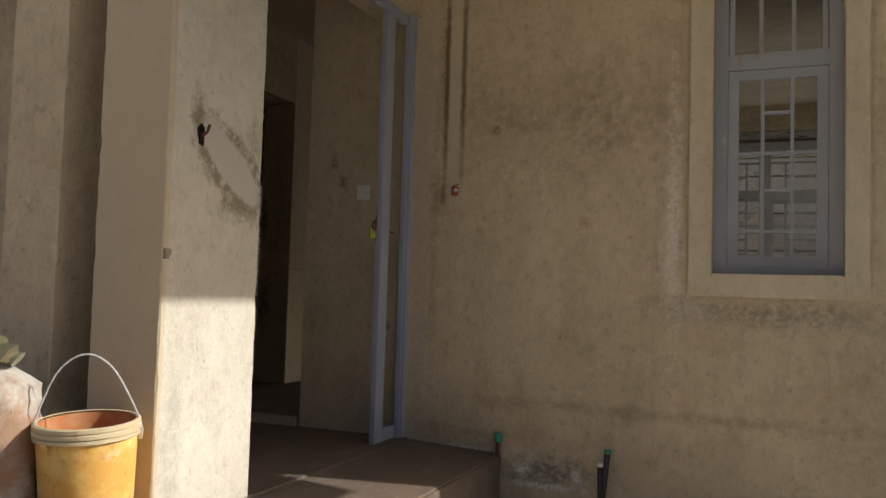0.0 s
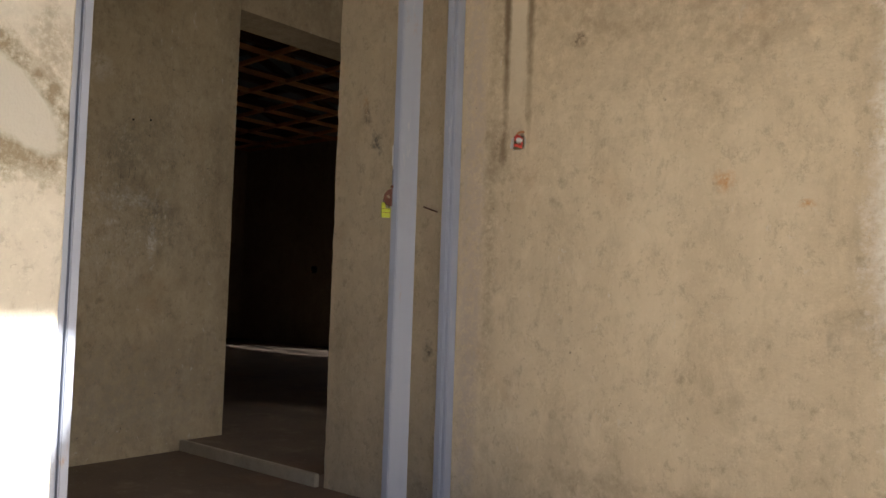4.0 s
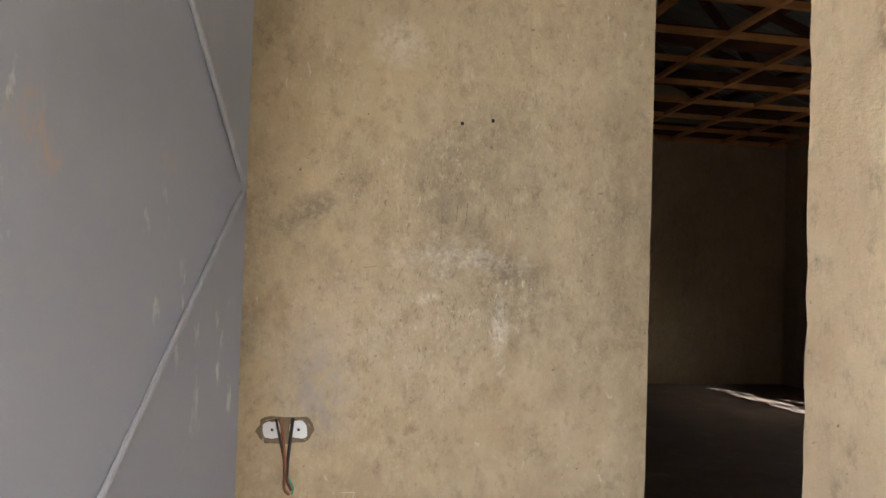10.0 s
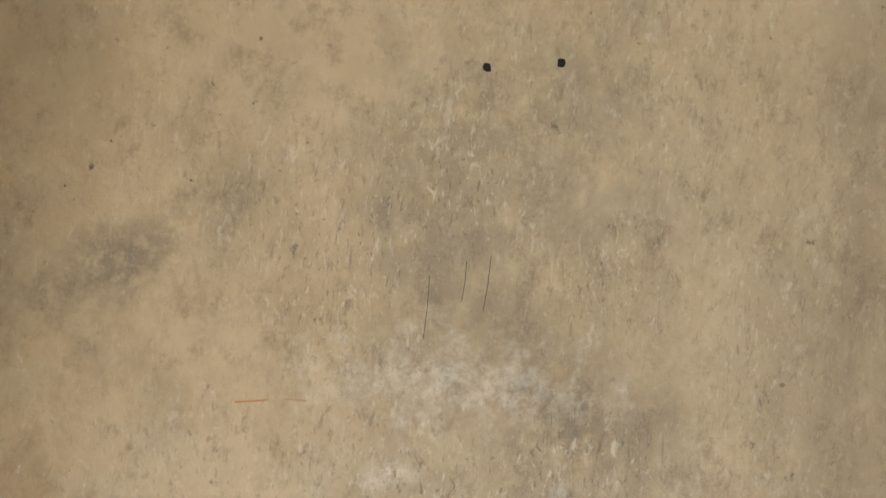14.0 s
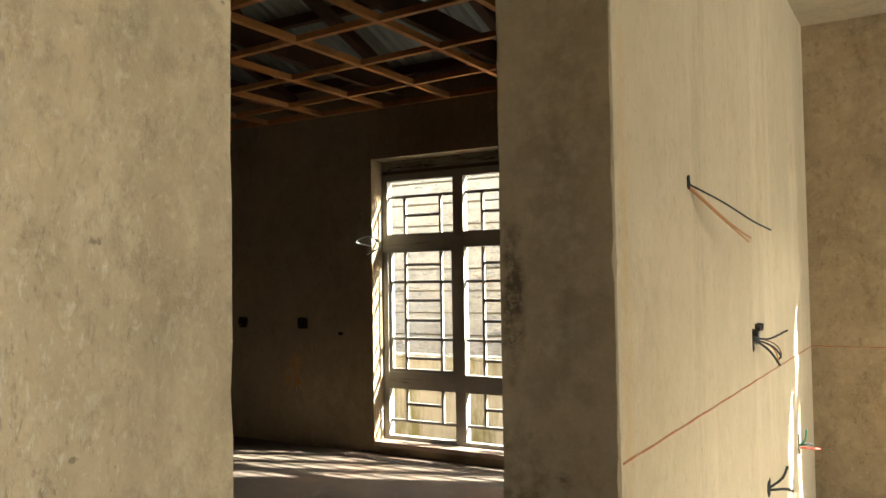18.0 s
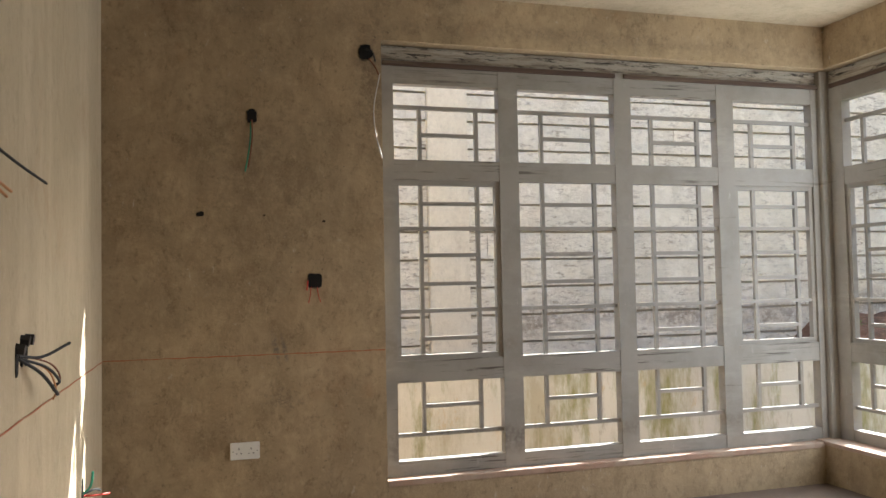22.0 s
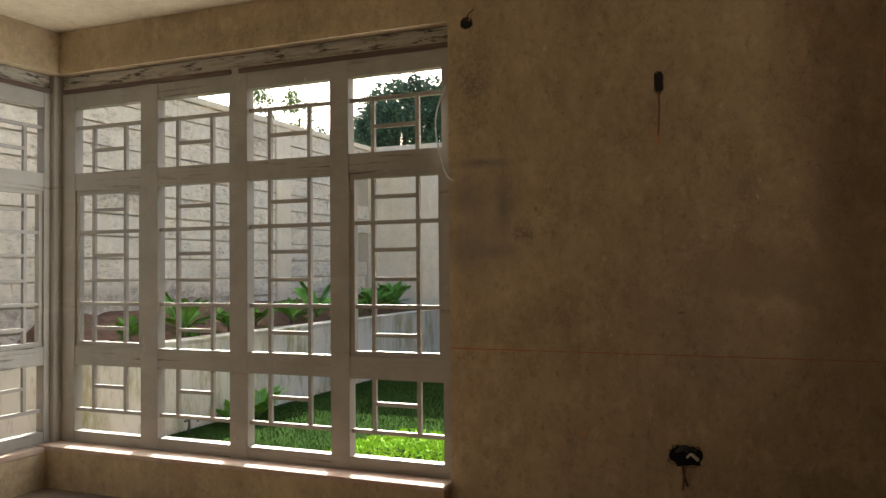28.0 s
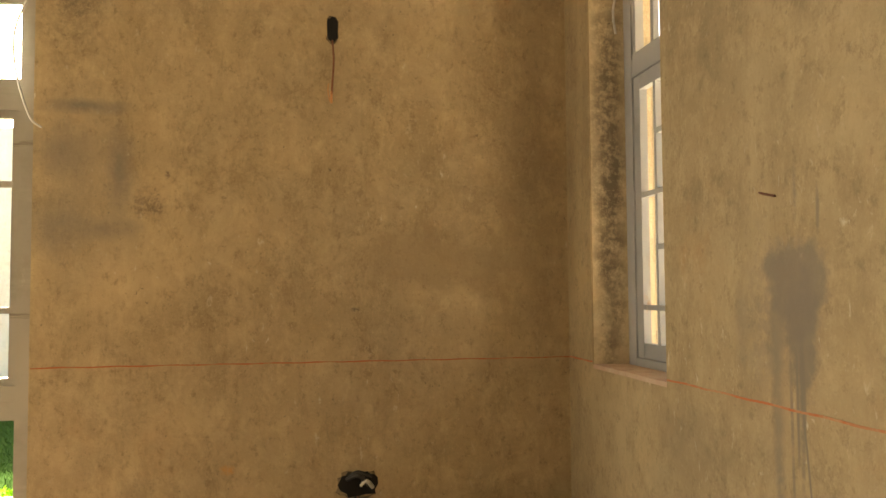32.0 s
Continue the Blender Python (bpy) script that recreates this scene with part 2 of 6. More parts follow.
TAN = (0.37, 0.285, 0.175)
DAMP = (0.165, 0.14, 0.112)
SOOT, PALE = (0.115, 0.105, 0.09), (0.58, 0.52, 0.42)
M_front = plaster("front_render", (0.55, 0.45, 0.305), (0.36, 0.285, 0.185), (0.63, 0.53, 0.37), 0.58, 0.75, 0.35, spots=(
    ((0.17, 0.125, 0.08), (0.1, 0, 2.1), (0.04, 0.1, 0.4), 0.7, 0.9, 0.5, 20.0),
    ((0.5, 0.42, 0.29), (0.15, 0, 2.0), (0.035, 0.1, 0.58), 0.6, 0.5, 0.15, 14.0), ((0.22, 0.16, 0.1), (0.09, 0, 1.36), (0.06, 0.1, 0.1), 0.7, 0.9, 0.6, 26.0),
    # Pale marks beside the window band; last, a darker strip below it.
    ((0.78, 0.73, 0.64), (1.40, 0, 1.3), (0.035, 0.1, 0.62), 0.9, 0.9, 0.8, 17.0), ((0.76, 0.71, 0.62), (1.39, 0, 1.0), (0.05, 0.1, 0.2), 0.8, 0.9, 0.8, 20.0), ((0.72, 0.67, 0.58), (1.5, 0, 0.74), (0.12, 0.1, 0.06), 0.6, 0.9, 0.8, 20.0), ((0.26, 0.22, 0.165), (1.9, 0, 0.73), (0.55, 0.1, 0.075), 0.8, 0.9, 0.45, 13.0),
    ((0.3, 0.22, 0.13), (1.75, 0, 0.185), (0.7, 0.1, 0.03), 0.6, 0.9, 0.5, 9.0), ((0.28, 0.22, 0.15), (0.85, 0, 0.2), (0.6, 0.1, 0.03), 0.5, 0.9, 0.6, 9.0),
    ((0.27, 0.21, 0.14), (1.05, 0, 1.75), (0.5, 0.1, 0.3), 0.55, 0.9, 0.5, 6.0), ((0.27, 0.21, 0.14), (0.45, 0, 1.8), (0.25, 0.1, 0.28), 0.4, 0.9, 0.5, 8.0),
    ((0.46, 0.385, 0.31), (-0.03, 0, 1.1), (0.055, 0.1, 1.4), 0.85, 0.4, 0.12, 12.0), ((0.26, 0.2, 0.13), (0.055, 0, 1.0), (0.03, 0.1, 0.7), 0.55, 0.9, 0.6, 16.0),
    ((0.5, 0.25, 0.09), (0.945, 0, 1.19), (0.03, 0.1, 0.028), 0.9, 0.8, 0.5, 22.0), ((0.5, 0.25, 0.09), (1.185, 0, 1.108), (0.02, 0.1, 0.012), 0.9, 0.8, 0.5, 26.0), ((0.16, 0.12, 0.08), (0.42, 0, 1.72), (0.03, 0.1, 0.025), 0.9, 0.8, 0.6, 26.0),
    ((0.2, 0.185, 0.165), (0.75, 0, -0.16), (0.28, 0.1, 0.09), 0.95, 0.5, 0.5, 12.0), ((0.74, 0.72, 0.68), (0.62, 0, -0.15), (0.05, 0.1, 0.04), 0.95, 0.7, 0.7, 22.0), ((0.74, 0.72, 0.68), (0.92, 0, -0.17), (0.03, 0.1, 0.06), 0.9, 0.7, 0.7, 22.0),
    ((0.74, 0.72, 0.68), (0.75, 0, -0.235), (0.2, 0.1, 0.018), 0.9, 0.7, 0.7, 20.0), ((0.72, 0.7, 0.66), (0.3, 0, -0.07), (0.16, 0.1, 0.012), 0.9, 0.8, 0.5, 20.0),
    ((0.17, 0.15, 0.12), (-0.555, 0, 1.44), (0.035, 0.1, 0.05), 0.95, 0.6, 0.8, 26.0), ((0.2, 0.16, 0.12), (-0.62, 0, 1.56), (0.03, 0.1, 0.06), 0.8, 0.7, 0.7, 24.0), ((0.5, 0.28, 0.12), (-0.63, 0, 1.62), (0.02, 0.1, 0.04), 0.6, 0.8, 0.7, 24.0), ((0.15, 0.12, 0.09), (-0.23, 0, 0.58), (0.025, 0.1, 0.04), 0.9, 0.7, 0.6, 24.0),
    ((0.14, 0.115, 0.085), (2.197, 0.17, 1.75), (0.02, 0.07, 0.95), 0.85, 0.6, 0.35, 9.0), ((0.3, 0.24, 0.17), (0.3, 0, 0.02), (0.7, 0.1, 0.07), 0.55, 0.9, 0.5, 10.0)),
    fills=(((0.62, 0.54, 0.4), (0.163, 0, 2.1), (0.05, 0.1, 0.72), 0.6, 0.4, 0.05, 12.0), ((0.15, 0.105, 0.06), (0.112, 0, 2.06), (0.017, 0.1, 0.66), 0.9, 0.6, 0.3, 14.0), ((0.16, 0.115, 0.065), (0.216, 0, 2.09), (0.018, 0.1, 0.62), 0.85, 0.6, 0.3, 14.0), ((0.2, 0.15, 0.09), (0.105, 0, 1.36), (0.016, 0.1, 0.07), 0.8, 0.7, 0.5, 18.0)))
M_hall = plaster("hall_render", (0.4, 0.32, 0.2), (0.255, 0.205, 0.135), (0.48, 0.4, 0.27), 0.6, 1.0, 0.3, spots=(
    (SOOT, (-1.86, -0.425, 1.33), (0.1, 0.1, 0.2), 0.5, 0.9, 0.5, 9.0), (SOOT, (-1.86, -0.24, 1.15), (0.1, 0.1, 0.16), 0.6, 0.9, 0.5, 12.0, (0.7, 0, 0)),
    (SOOT, (-1.86, -0.8, 1.35), (0.1, 0.14, 0.035), 0.6, 0.9, 0.6, 14.0, (0.6, 0, 0)), (SOOT, (-1.86, -1.0, 1.28), (0.1, 0.06, 0.14), 0.5, 0.9, 0.6, 14.0),
    ((0.3, 0.3, 0.33), (-1.86, -0.79, 0.86), (0.1, 0.1, 0.16), 0.6, 0.9, 0.3, 7.0), (PALE, (-1.86, -0.58, 1.83), (0.1, 0.07, 0.06), 0.85, 0.8, 0.4, 12.0),
    (PALE, (-1.86, -0.6, 0.98), (0.1, 0.28, 0.16), 0.4, 0.9, 0.4, 6.0), (SOOT, (-1.86, -1.0, 1.0), (0.1, 0.05, 0.08), 0.45, 0.9, 0.7, 16.0),
    ((0.26, 0.235, 0.2), (-1.86, -0.5, 0.25), (0.1, 0.7, 0.25), 0.5, 0.9, 0.5, 7.0), (SOOT, (-1.86, -0.35, 1.52), (0.1, 0.22, 0.14), 0.35, 0.9, 0.6, 10.0), ((0.72, 0.69, 0.63), (-1.86, -0.254, 1.01), (0.1, 0.022, 0.06), 0.7, 0.9, 0.7, 30.0), ((0.7, 0.66, 0.58), (-1.86, -0.48, 1.1), (0.1, 0.03, 0.02), 0.8, 0.8, 0.7, 30.0), ((0.66, 0.62, 0.55), (-1.86, -0.4, 1.22), (0.1, 0.16, 0.05), 0.5, 0.9, 0.9, 30.0)), flecks=1.0)
M_room = plaster("room_render", TAN, (0.2, 0.143, 0.08), (0.49, 0.385, 0.24), 0.62, 0.65, 0.3, spots=(
    # Broad darker patches near the front corner, here and in the fills.
    ((0.2, 0.155, 0.1), (2.455, 0.45, 1.5), (0.1, 0.22, 0.4), 0.5, 0.9, 0.4, 6.0),
    ((0.16, 0.12, 0.08), (2.455, 2.1, 2.3), (0.1, 0.14, 0.3), 0.6, 0.9, 0.5, 12.0), ((0.15, 0.115, 0.08), (-0.5, 4.95, 2.4), (0.1, 0.1, 0.35), 0.65, 0.9, 0.5, 12.0),
    ((0.17, 0.13, 0.085), (-1.1, 4.95, 1.9), (0.45, 0.1, 0.5), 0.45, 0.9, 0.4, 5.0), ((0.22, 0.12, 0.055), (-0.7, 4.95, 0.75), (0.06, 0.1, 0.3), 0.35, 0.9, 0.8, 16.0),
    ((0.5, 0.25, 0.08), (2.455, 1.55, 0.56), (0.1, 0.025, 0.02), 1.0, 0.8, 0.5, 24.0), ((0.12, 0.1, 0.075), (2.455, 1.085, 1.14), (0.1, 0.02, 0.008), 0.95, 0.7, 0.5, 30.0), ((0.13, 0.1, 0.075), (2.455, 1.77, 1.64), (0.1, 0.014, 0.014), 0.95, 0.7, 0.5, 30.0),
    ((0.13, 0.1, 0.075), (2.455, 1.83, 1.53), (0.1, 0.05, 0.05), 0.8, 0.9, 0.9, 34.0), ((0.14, 0.11, 0.08), (2.455, 2.08, 2.28), (0.1, 0.08, 0.06), 0.8, 0.9, 0.9, 30.0), ((0.42, 0.34, 0.21), (2.455, 1.19, 1.39), (0.1, 0.05, 0.05), 0.7, 0.7, 0.5, 14.0),
    ((0.17, 0.15, 0.12), (-1.03, 4.95, 0.99), (0.016, 0.1, 0.07), 0.9, 0.6, 0.4, 20.0, (0, -0.2, 0)), ((0.17, 0.15, 0.12), (-0.985, 4.95, 0.98), (0.012, 0.1, 0.07), 0.9, 0.6, 0.4, 20.0, (0, -0.2, 0)), ((0.13, 0.11, 0.085), (-1.0, 4.95, 0.72), (0.1, 0.1, 0.05), 0.6, 0.9, 0.9, 24.0),
    # Brown bands along the walls above both windows.
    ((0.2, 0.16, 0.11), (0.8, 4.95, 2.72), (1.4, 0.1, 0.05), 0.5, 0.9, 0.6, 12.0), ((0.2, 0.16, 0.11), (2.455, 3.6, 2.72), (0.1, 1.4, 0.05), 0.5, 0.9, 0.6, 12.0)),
    fills=(((0.17, 0.155, 0.135), (2.455, 2.064, 1.885), (0.1, 0.13, 0.026), 0.85, 0.8, 0.35, 9.0), ((0.17, 0.155, 0.135), (2.455, 2.13, 1.73), (0.1, 0.085, 0.085), 0.7, 0.9, 0.4, 8.0), ((0.17, 0.155, 0.135), (2.455, 1.935, 1.66), (0.1, 0.045, 0.15), 0.75, 0.8, 0.4, 9.0),
           ((0.18, 0.165, 0.14), (2.455, 2.14, 1.45), (0.1, 0.085, 0.1), 0.7, 0.9, 0.45, 8.0), ((0.18, 0.165, 0.14), (2.455, 1.98, 1.44), (0.1, 0.11, 0.04), 0.65, 0.9, 0.45, 9.0), ((0.24, 0.2, 0.15), (2.455, 2.06, 1.6), (0.1, 0.17, 0.32), 0.5, 0.8, 0.3, 7.0),
           ((0.27, 0.2, 0.12), (2.455, 0.78, 1.32), (0.1, 0.34, 0.13), 0.6, 0.25, 0.4, 6.0), ((0.24, 0.175, 0.1), (2.455, 0.42, 1.3), (0.1, 0.16, 0.5), 0.5, 0.9, 0.4, 6.0)))
# Room render darkened: the inner front wall's shade is in its base colours.
M_inside_shaded = plaster("inner_front_shaded_render", (0.29, 0.225, 0.135), (0.175, 0.13, 0.078), (0.36, 0.285, 0.175), 0.6, 0.5, 0.55, spots=(
    ((0.19, 0.16, 0.12), (1.09, 0.24, 1.12), (0.09, 0.1, 0.2), 0.6, 0.8, 0.45, 12.0),
    ((0.17, 0.145, 0.115), (0.95, 0.24, 0.95), (0.008, 0.1, 0.2), 0.9, 0.5, 0.25, 8.0), ((0.17, 0.145, 0.115), (0.985, 0.24, 0.92), (0.006, 0.1, 0.24), 0.8, 0.5, 0.25, 8.0),
    ((0.18, 0.15, 0.115), (1.04, 0.24, 0.8), (0.016, 0.1, 0.3), 0.8, 0.7, 0.4, 12.0), ((0.17, 0.145, 0.115), (0.955, 0.24, 1.42), (0.01, 0.1, 0.06), 0.8, 0.6, 0.4, 12.0)),
    fills=((DAMP, (0.968, 0.24, 1.22), (0.105, 0.1, 0.115), 0.85, 0.25, 0.35, 14.0), (DAMP, (0.94, 0.24, 1.12), (0.062, 0.1, 0.13), 0.85, 0.3, 0.4, 16.0), (DAMP, (1.04, 0.24, 1.14), (0.03, 0.1, 0.14), 0.6, 0.6, 0.4, 14.0),
           ((0.19, 0.155, 0.11), (1.18, 0.24, 1.14), (0.03, 0.1, 0.1), 0.5, 0.7, 0.4, 12.0), (DAMP, (0.943, 0.24, 0.99), (0.009, 0.1, 0.13), 0.9, 0.4, 0.2, 10.0), (DAMP, (0.963, 0.24, 0.95), (0.006, 0.1, 0.13), 0.9, 0.4, 0.2, 10.0), (DAMP, (0.932, 0.24, 0.84), (0.004, 0.1, 0.14), 0.9, 0.4, 0.2, 10.0, (0, 0.12, 0)),
           ((0.2, 0.165, 0.12), (1.035, 0.24, 0.92), (0.02, 0.1, 0.24), 0.6, 0.7, 0.4, 14.0), (DAMP, (0.877, 0.24, 1.37), (0.006, 0.1, 0.05), 0.8, 0.6, 0.3, 14.0), ((0.16, 0.125, 0.085), (1.5, 0.24, 0.8), (0.16, 0.1, 0.09), 0.5, 0.9, 0.5, 10.0)))
# Paler than the other room walls; the opening's jamb carries broad darker patches.
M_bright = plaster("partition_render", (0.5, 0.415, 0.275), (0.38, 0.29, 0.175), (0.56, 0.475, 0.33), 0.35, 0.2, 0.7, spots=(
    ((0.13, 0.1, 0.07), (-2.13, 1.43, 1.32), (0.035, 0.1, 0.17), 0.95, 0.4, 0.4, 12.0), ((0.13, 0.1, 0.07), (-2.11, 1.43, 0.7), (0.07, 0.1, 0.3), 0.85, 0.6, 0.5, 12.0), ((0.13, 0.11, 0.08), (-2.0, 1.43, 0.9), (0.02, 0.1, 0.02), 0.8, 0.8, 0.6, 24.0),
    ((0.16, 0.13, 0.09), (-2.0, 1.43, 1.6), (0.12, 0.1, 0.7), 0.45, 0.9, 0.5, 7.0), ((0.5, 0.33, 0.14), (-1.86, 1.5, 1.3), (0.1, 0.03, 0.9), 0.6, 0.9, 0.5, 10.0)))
M_column = plaster("column_render", (0.55, 0.495, 0.4), (0.4, 0.355, 0.275), (0.63, 0.58, 0.48), 0.5, 0.6, 0.4, spots=(
    ((0.25, 0.205, 0.13), (-0.06, -1.74, 1.25), (0.1, 0.3, 0.13), 0.95, 0.15, 0.3, 9.0, (-0.62, 0, 0)), ((0.25, 0.205, 0.13), (-0.06, -1.955, 1.43), (0.1, 0.04, 0.1), 0.85, 0.5, 0.5, 16.0),
    ((0.25, 0.205, 0.13), (-0.06, -1.7, 1.1), (0.1, 0.14, 0.06), 0.8, 0.6, 0.6, 14.0), ((0.27, 0.22, 0.15), (-0.06, -1.6, 1.36), (0.1, 0.06, 0.1), 0.6, 0.7, 0.6, 14.0),
    # Fills: a tan tint over the south face only, then the patch's mortar.
    ((0.36, 0.33, 0.26), (-0.06, -2.02, 0.2), (0.1, 0.05, 0.3), 0.6, 0.4, 0.4, 9.0)), fills=(((0.5, 0.385, 0.235), (-0.2, -2.1, 1.2), (0.4, 0.03, 2.2), 0.7, 0.3, 0.02, 8.0), ((0.5, 0.465, 0.39), (-0.06, -1.74, 1.26), (0.1, 0.235, 0.075), 1.0, 0.12, 0.14, 7.0, (-0.62, 0, 0)),))
M_trim = plaster("window_band_render", (0.6, 0.52, 0.37), (0.42, 0.34, 0.23), (0.66, 0.58, 0.42), 0.45, 0.4, 0.35)
M_ceil = plaster("ceiling_render", (0.47, 0.4, 0.28), (0.3, 0.24, 0.16), (0.55, 0.48, 0.35), 0.45, 0.25, 0.0)

x = Mixer("screed", (0.145, 0.108, 0.08), 0.88)
x.layer((0.09, 0.07, 0.054), x.mask(x.noise(2.1, 7, 0.65), 0.45, 0.7, 0.7)).layer((0.26, 0.205, 0.155), x.mask(x.noise(5, 6, 0.7, shift=3), 0.55, 0.75, 0.6))
x.layer((0.3, 0.15, 0.08), x.mask(x.noise(1.3, 5, 0.6, shift=7), 0.55, 0.75, 0.4)).layer((0.4, 0.35, 0.28), x.mask(x.noise(60, 3, 0.5), 0.66, 0.72, 0.5))
M_floor = x.relief(x.noise(9, 6, 0.6), 0.004).relief(x.noise(80, 4, 0.6), 0.001).done()


def steel(name, base, rough=0.45):
    x = Mixer(name, base, rough)
    x.layer(tuple(c * 0.72 for c in base), x.mask(x.noise(1.7, 6, 0.65), 0.48, 0.75, 0.5))
    x.layer(tuple(min(1, c * 1.15) for c in base), x.mask(x.noise(3.1, 5, 0.6, (1, 1, 0.2), 4), 0.55, 0.75, 0.5))
    x.layer((0.36, 0.24, 0.13), x.times(x.mask(x.noise(9, 7, 0.7, (1, 1, 0.5), 6), 0.6, 0.7, 0.8), x.mask(x.noise(2.2, 3, 0.5, shift=14), 0.5, 0.62)))
    x.layer((0.5, 0.49, 0.47), x.times(x.mask(x.noise(22, 5, 0.6, (1, 1, 0.35), 16), 0.6, 0.68, 0.7), x.mask(x.noise(2.6, 3, 0.5, shift=24), 0.52, 0.64)))
    x.layer((0.62, 0.58, 0.52), x.mask(x.noise(8, 6, 0.75, (1, 1, 0.5), 9), 0.68, 0.74, 0.5))
    return x.relief(x.noise(5, 3), 0.002).relief(x.noise(120, 3), 0.0003).done(0.6)


M_door = steel("grey_primer_steel", (0.225, 0.24, 0.29))
M_frame = steel("pale_primer_steel", (0.34, 0.365, 0.44))
M_rod = steel("worn_steel_rod", (0.2, 0.205, 0.23), 0.4)
M_blue = steel("blue_grey_painted_steel", (0.33, 0.34, 0.36))

def window_steel(name, scratched):
    """Dusty grey window paint, its rails scored along their length."""
    x = Mixer(name, (0.31, 0.29, 0.255), 0.6)
    x.layer((0.21, 0.195, 0.165), x.mask(x.noise(3, 6, 0.7), 0.45, 0.72, 0.7)).layer((0.42, 0.395, 0.345), x.mask(x.noise(6, 6, 0.7, (0.25, 0.25, 1), 3), 0.55, 0.75, 0.6))
    x.layer((0.12, 0.1, 0.08), x.mask(x.noise(7, 6, 0.7, (0.12, 0.12, 2.0), 5), 0.64, 0.7, 0.7)).layer((0.27, 0.14, 0.07), x.mask(x.noise(16, 6, 0.7, shift=1), 0.66, 0.75, 0.5))
    for row in (((0.1, 0.08, 0.06), (0.1, 4.95, 0.42), (0.7, 0.2, 0.07), 0.75, 0.9, 0.3, 11.0), ((0.16, 0.13, 0.1), (-0.1, 4.95, 0.95), (0.5, 0.2, 0.05), 0.6, 0.9, 0.3, 14.0), ((0.14, 0.11, 0.085), (1.3, 4.95, 0.42), (0.9, 0.2, 0.04), 0.5, 0.9, 0.3, 11.0)):
        x.spot(*row)
    if scratched:
        x.layer((0.07, 0.055, 0.045), x.times(x.mask(x.noise(26, 6, 0.7, (0.06, 0.06, 1.6), 15), 0.56, 0.62, 0.9), x.mask(x.noise(1.3, 4, 0.6, shift=19), 0.45, 0.58)))
    x.layer((0.5, 0.47, 0.42), x.times(x.mask(x.noise(30, 6, 0.75, (1, 1, 0.25), 25), 0.6, 0.68, 0.6), x.mask(x.noise(2.0, 4, 0.6, shift=29), 0.5, 0.62)))
    return x.relief(x.noise(50, 4), 0.0006).done(0.7)


M_win = window_steel("dusty_window_steel", False)
M_rail = window_steel("scored_window_steel", True)
x = Mixer("dirty_head_board", (0.38, 0.35, 0.29), 0.8)
x.layer((0.16, 0.125, 0.09), x.mask(x.noise(30, 7, 0.75, (0.1, 0.1, 1), 2), 0.48, 0.6, 0.8)).layer((0.5, 0.46, 0.38), x.mask(x.noise(9, 7, 0.75, (0.1, 0.1, 2.2), 7), 0.54, 0.64, 0.85))
x.layer((0.02, 0.016, 0.013), x.mask(x.noise(38, 8, 0.78, (0.14, 0.14, 1), 12, 0.2), 0.54, 0.59, 0.95))
M_head = x.relief(x.noise(20, 5, 0.6, (0.2, 0.2, 2)), 0.003).done()
x = Mixer("dark_track_slot", (0.09, 0.06, 0.045), 0.85)
x.layer((0.2, 0.155, 0.11), x.mask(x.noise(8, 6, 0.7, (0.15, 0.15, 2), 3), 0.5, 0.66, 0.7))
M_slot = x.done()
x = Mixer("red_oxide_sill", (0.4, 0.27, 0.2), 0.8)
x.layer((0.46, 0.38, 0.29), x.mask(x.noise(4, 6, 0.7), 0.42, 0.62, 0.85)).layer((0.14, 0.09, 0.07), x.mask(x.noise(9, 6, 0.7, shift=2), 0.56, 0.7, 0.6))
M_sill = x.relief(x.noise(40, 4), 0.001).done()


def timber(name, base, each=0.0):
    x = Mixer(name, base, 0.8)
    x.layer(tuple(c * 0.5 for c in base), x.mask(x.noise(2.5, 6, 0.7), 0.42, 0.7, 0.8))
    x.layer(tuple(min(1, c * 1.5) for c in base), x.mask(x.noise(14, 6, 0.7, (1, 0.1, 1), 3), 0.52, 0.72, 0.6))
    return x.relief(x.noise(30, 5, 0.6, (1, 0.1, 1)), 0.001).done()


# Lit battens, shaded trusses: the light on the timber is in the colours.
M_batten = timber("lit_sawn_batten", (0.5, 0.23, 0.08))
M_truss = timber("shaded_truss_timber", (0.07, 0.033, 0.015))
x = Mixer("iron_sheet", (0.2, 0.21, 0.19), 0.6, 0.5)
x.layer((0.1, 0.1, 0.09), x.mask(x.noise(2, 6, 0.7), 0.45, 0.7, 0.7))
M_iron = x.done()

x = Mixer("fence_stone", (0.7, 0.645, 0.51), 0.9, world=True)
x.each(0.1)
x.layer((0.56, 0.51, 0.4), x.mask(x.noise(1.9, 8, 0.7), 0.45, 0.68, 0.75)).layer((0.78, 0.73, 0.6), x.mask(x.noise(6, 8, 0.75, shift=3, warp=0.5), 0.48, 0.66, 0.8))
x.layer((0.36, 0.315, 0.235), x.mask(x.noise(18, 9, 0.8, (0.5, 1, 1), 11, 0.3), 0.53, 0.66, 0.4))
x.layer((0.3, 0.255, 0.185), x.times(x.mask(x.noise(30, 6, 0.7, (0.35, 1, 1), 5, 0.4, (0, 0.5, 0)), 0.52, 0.64, 0.85), x.mask(x.noise(2.4, 4, 0.6, shift=6), 0.38, 0.56)))
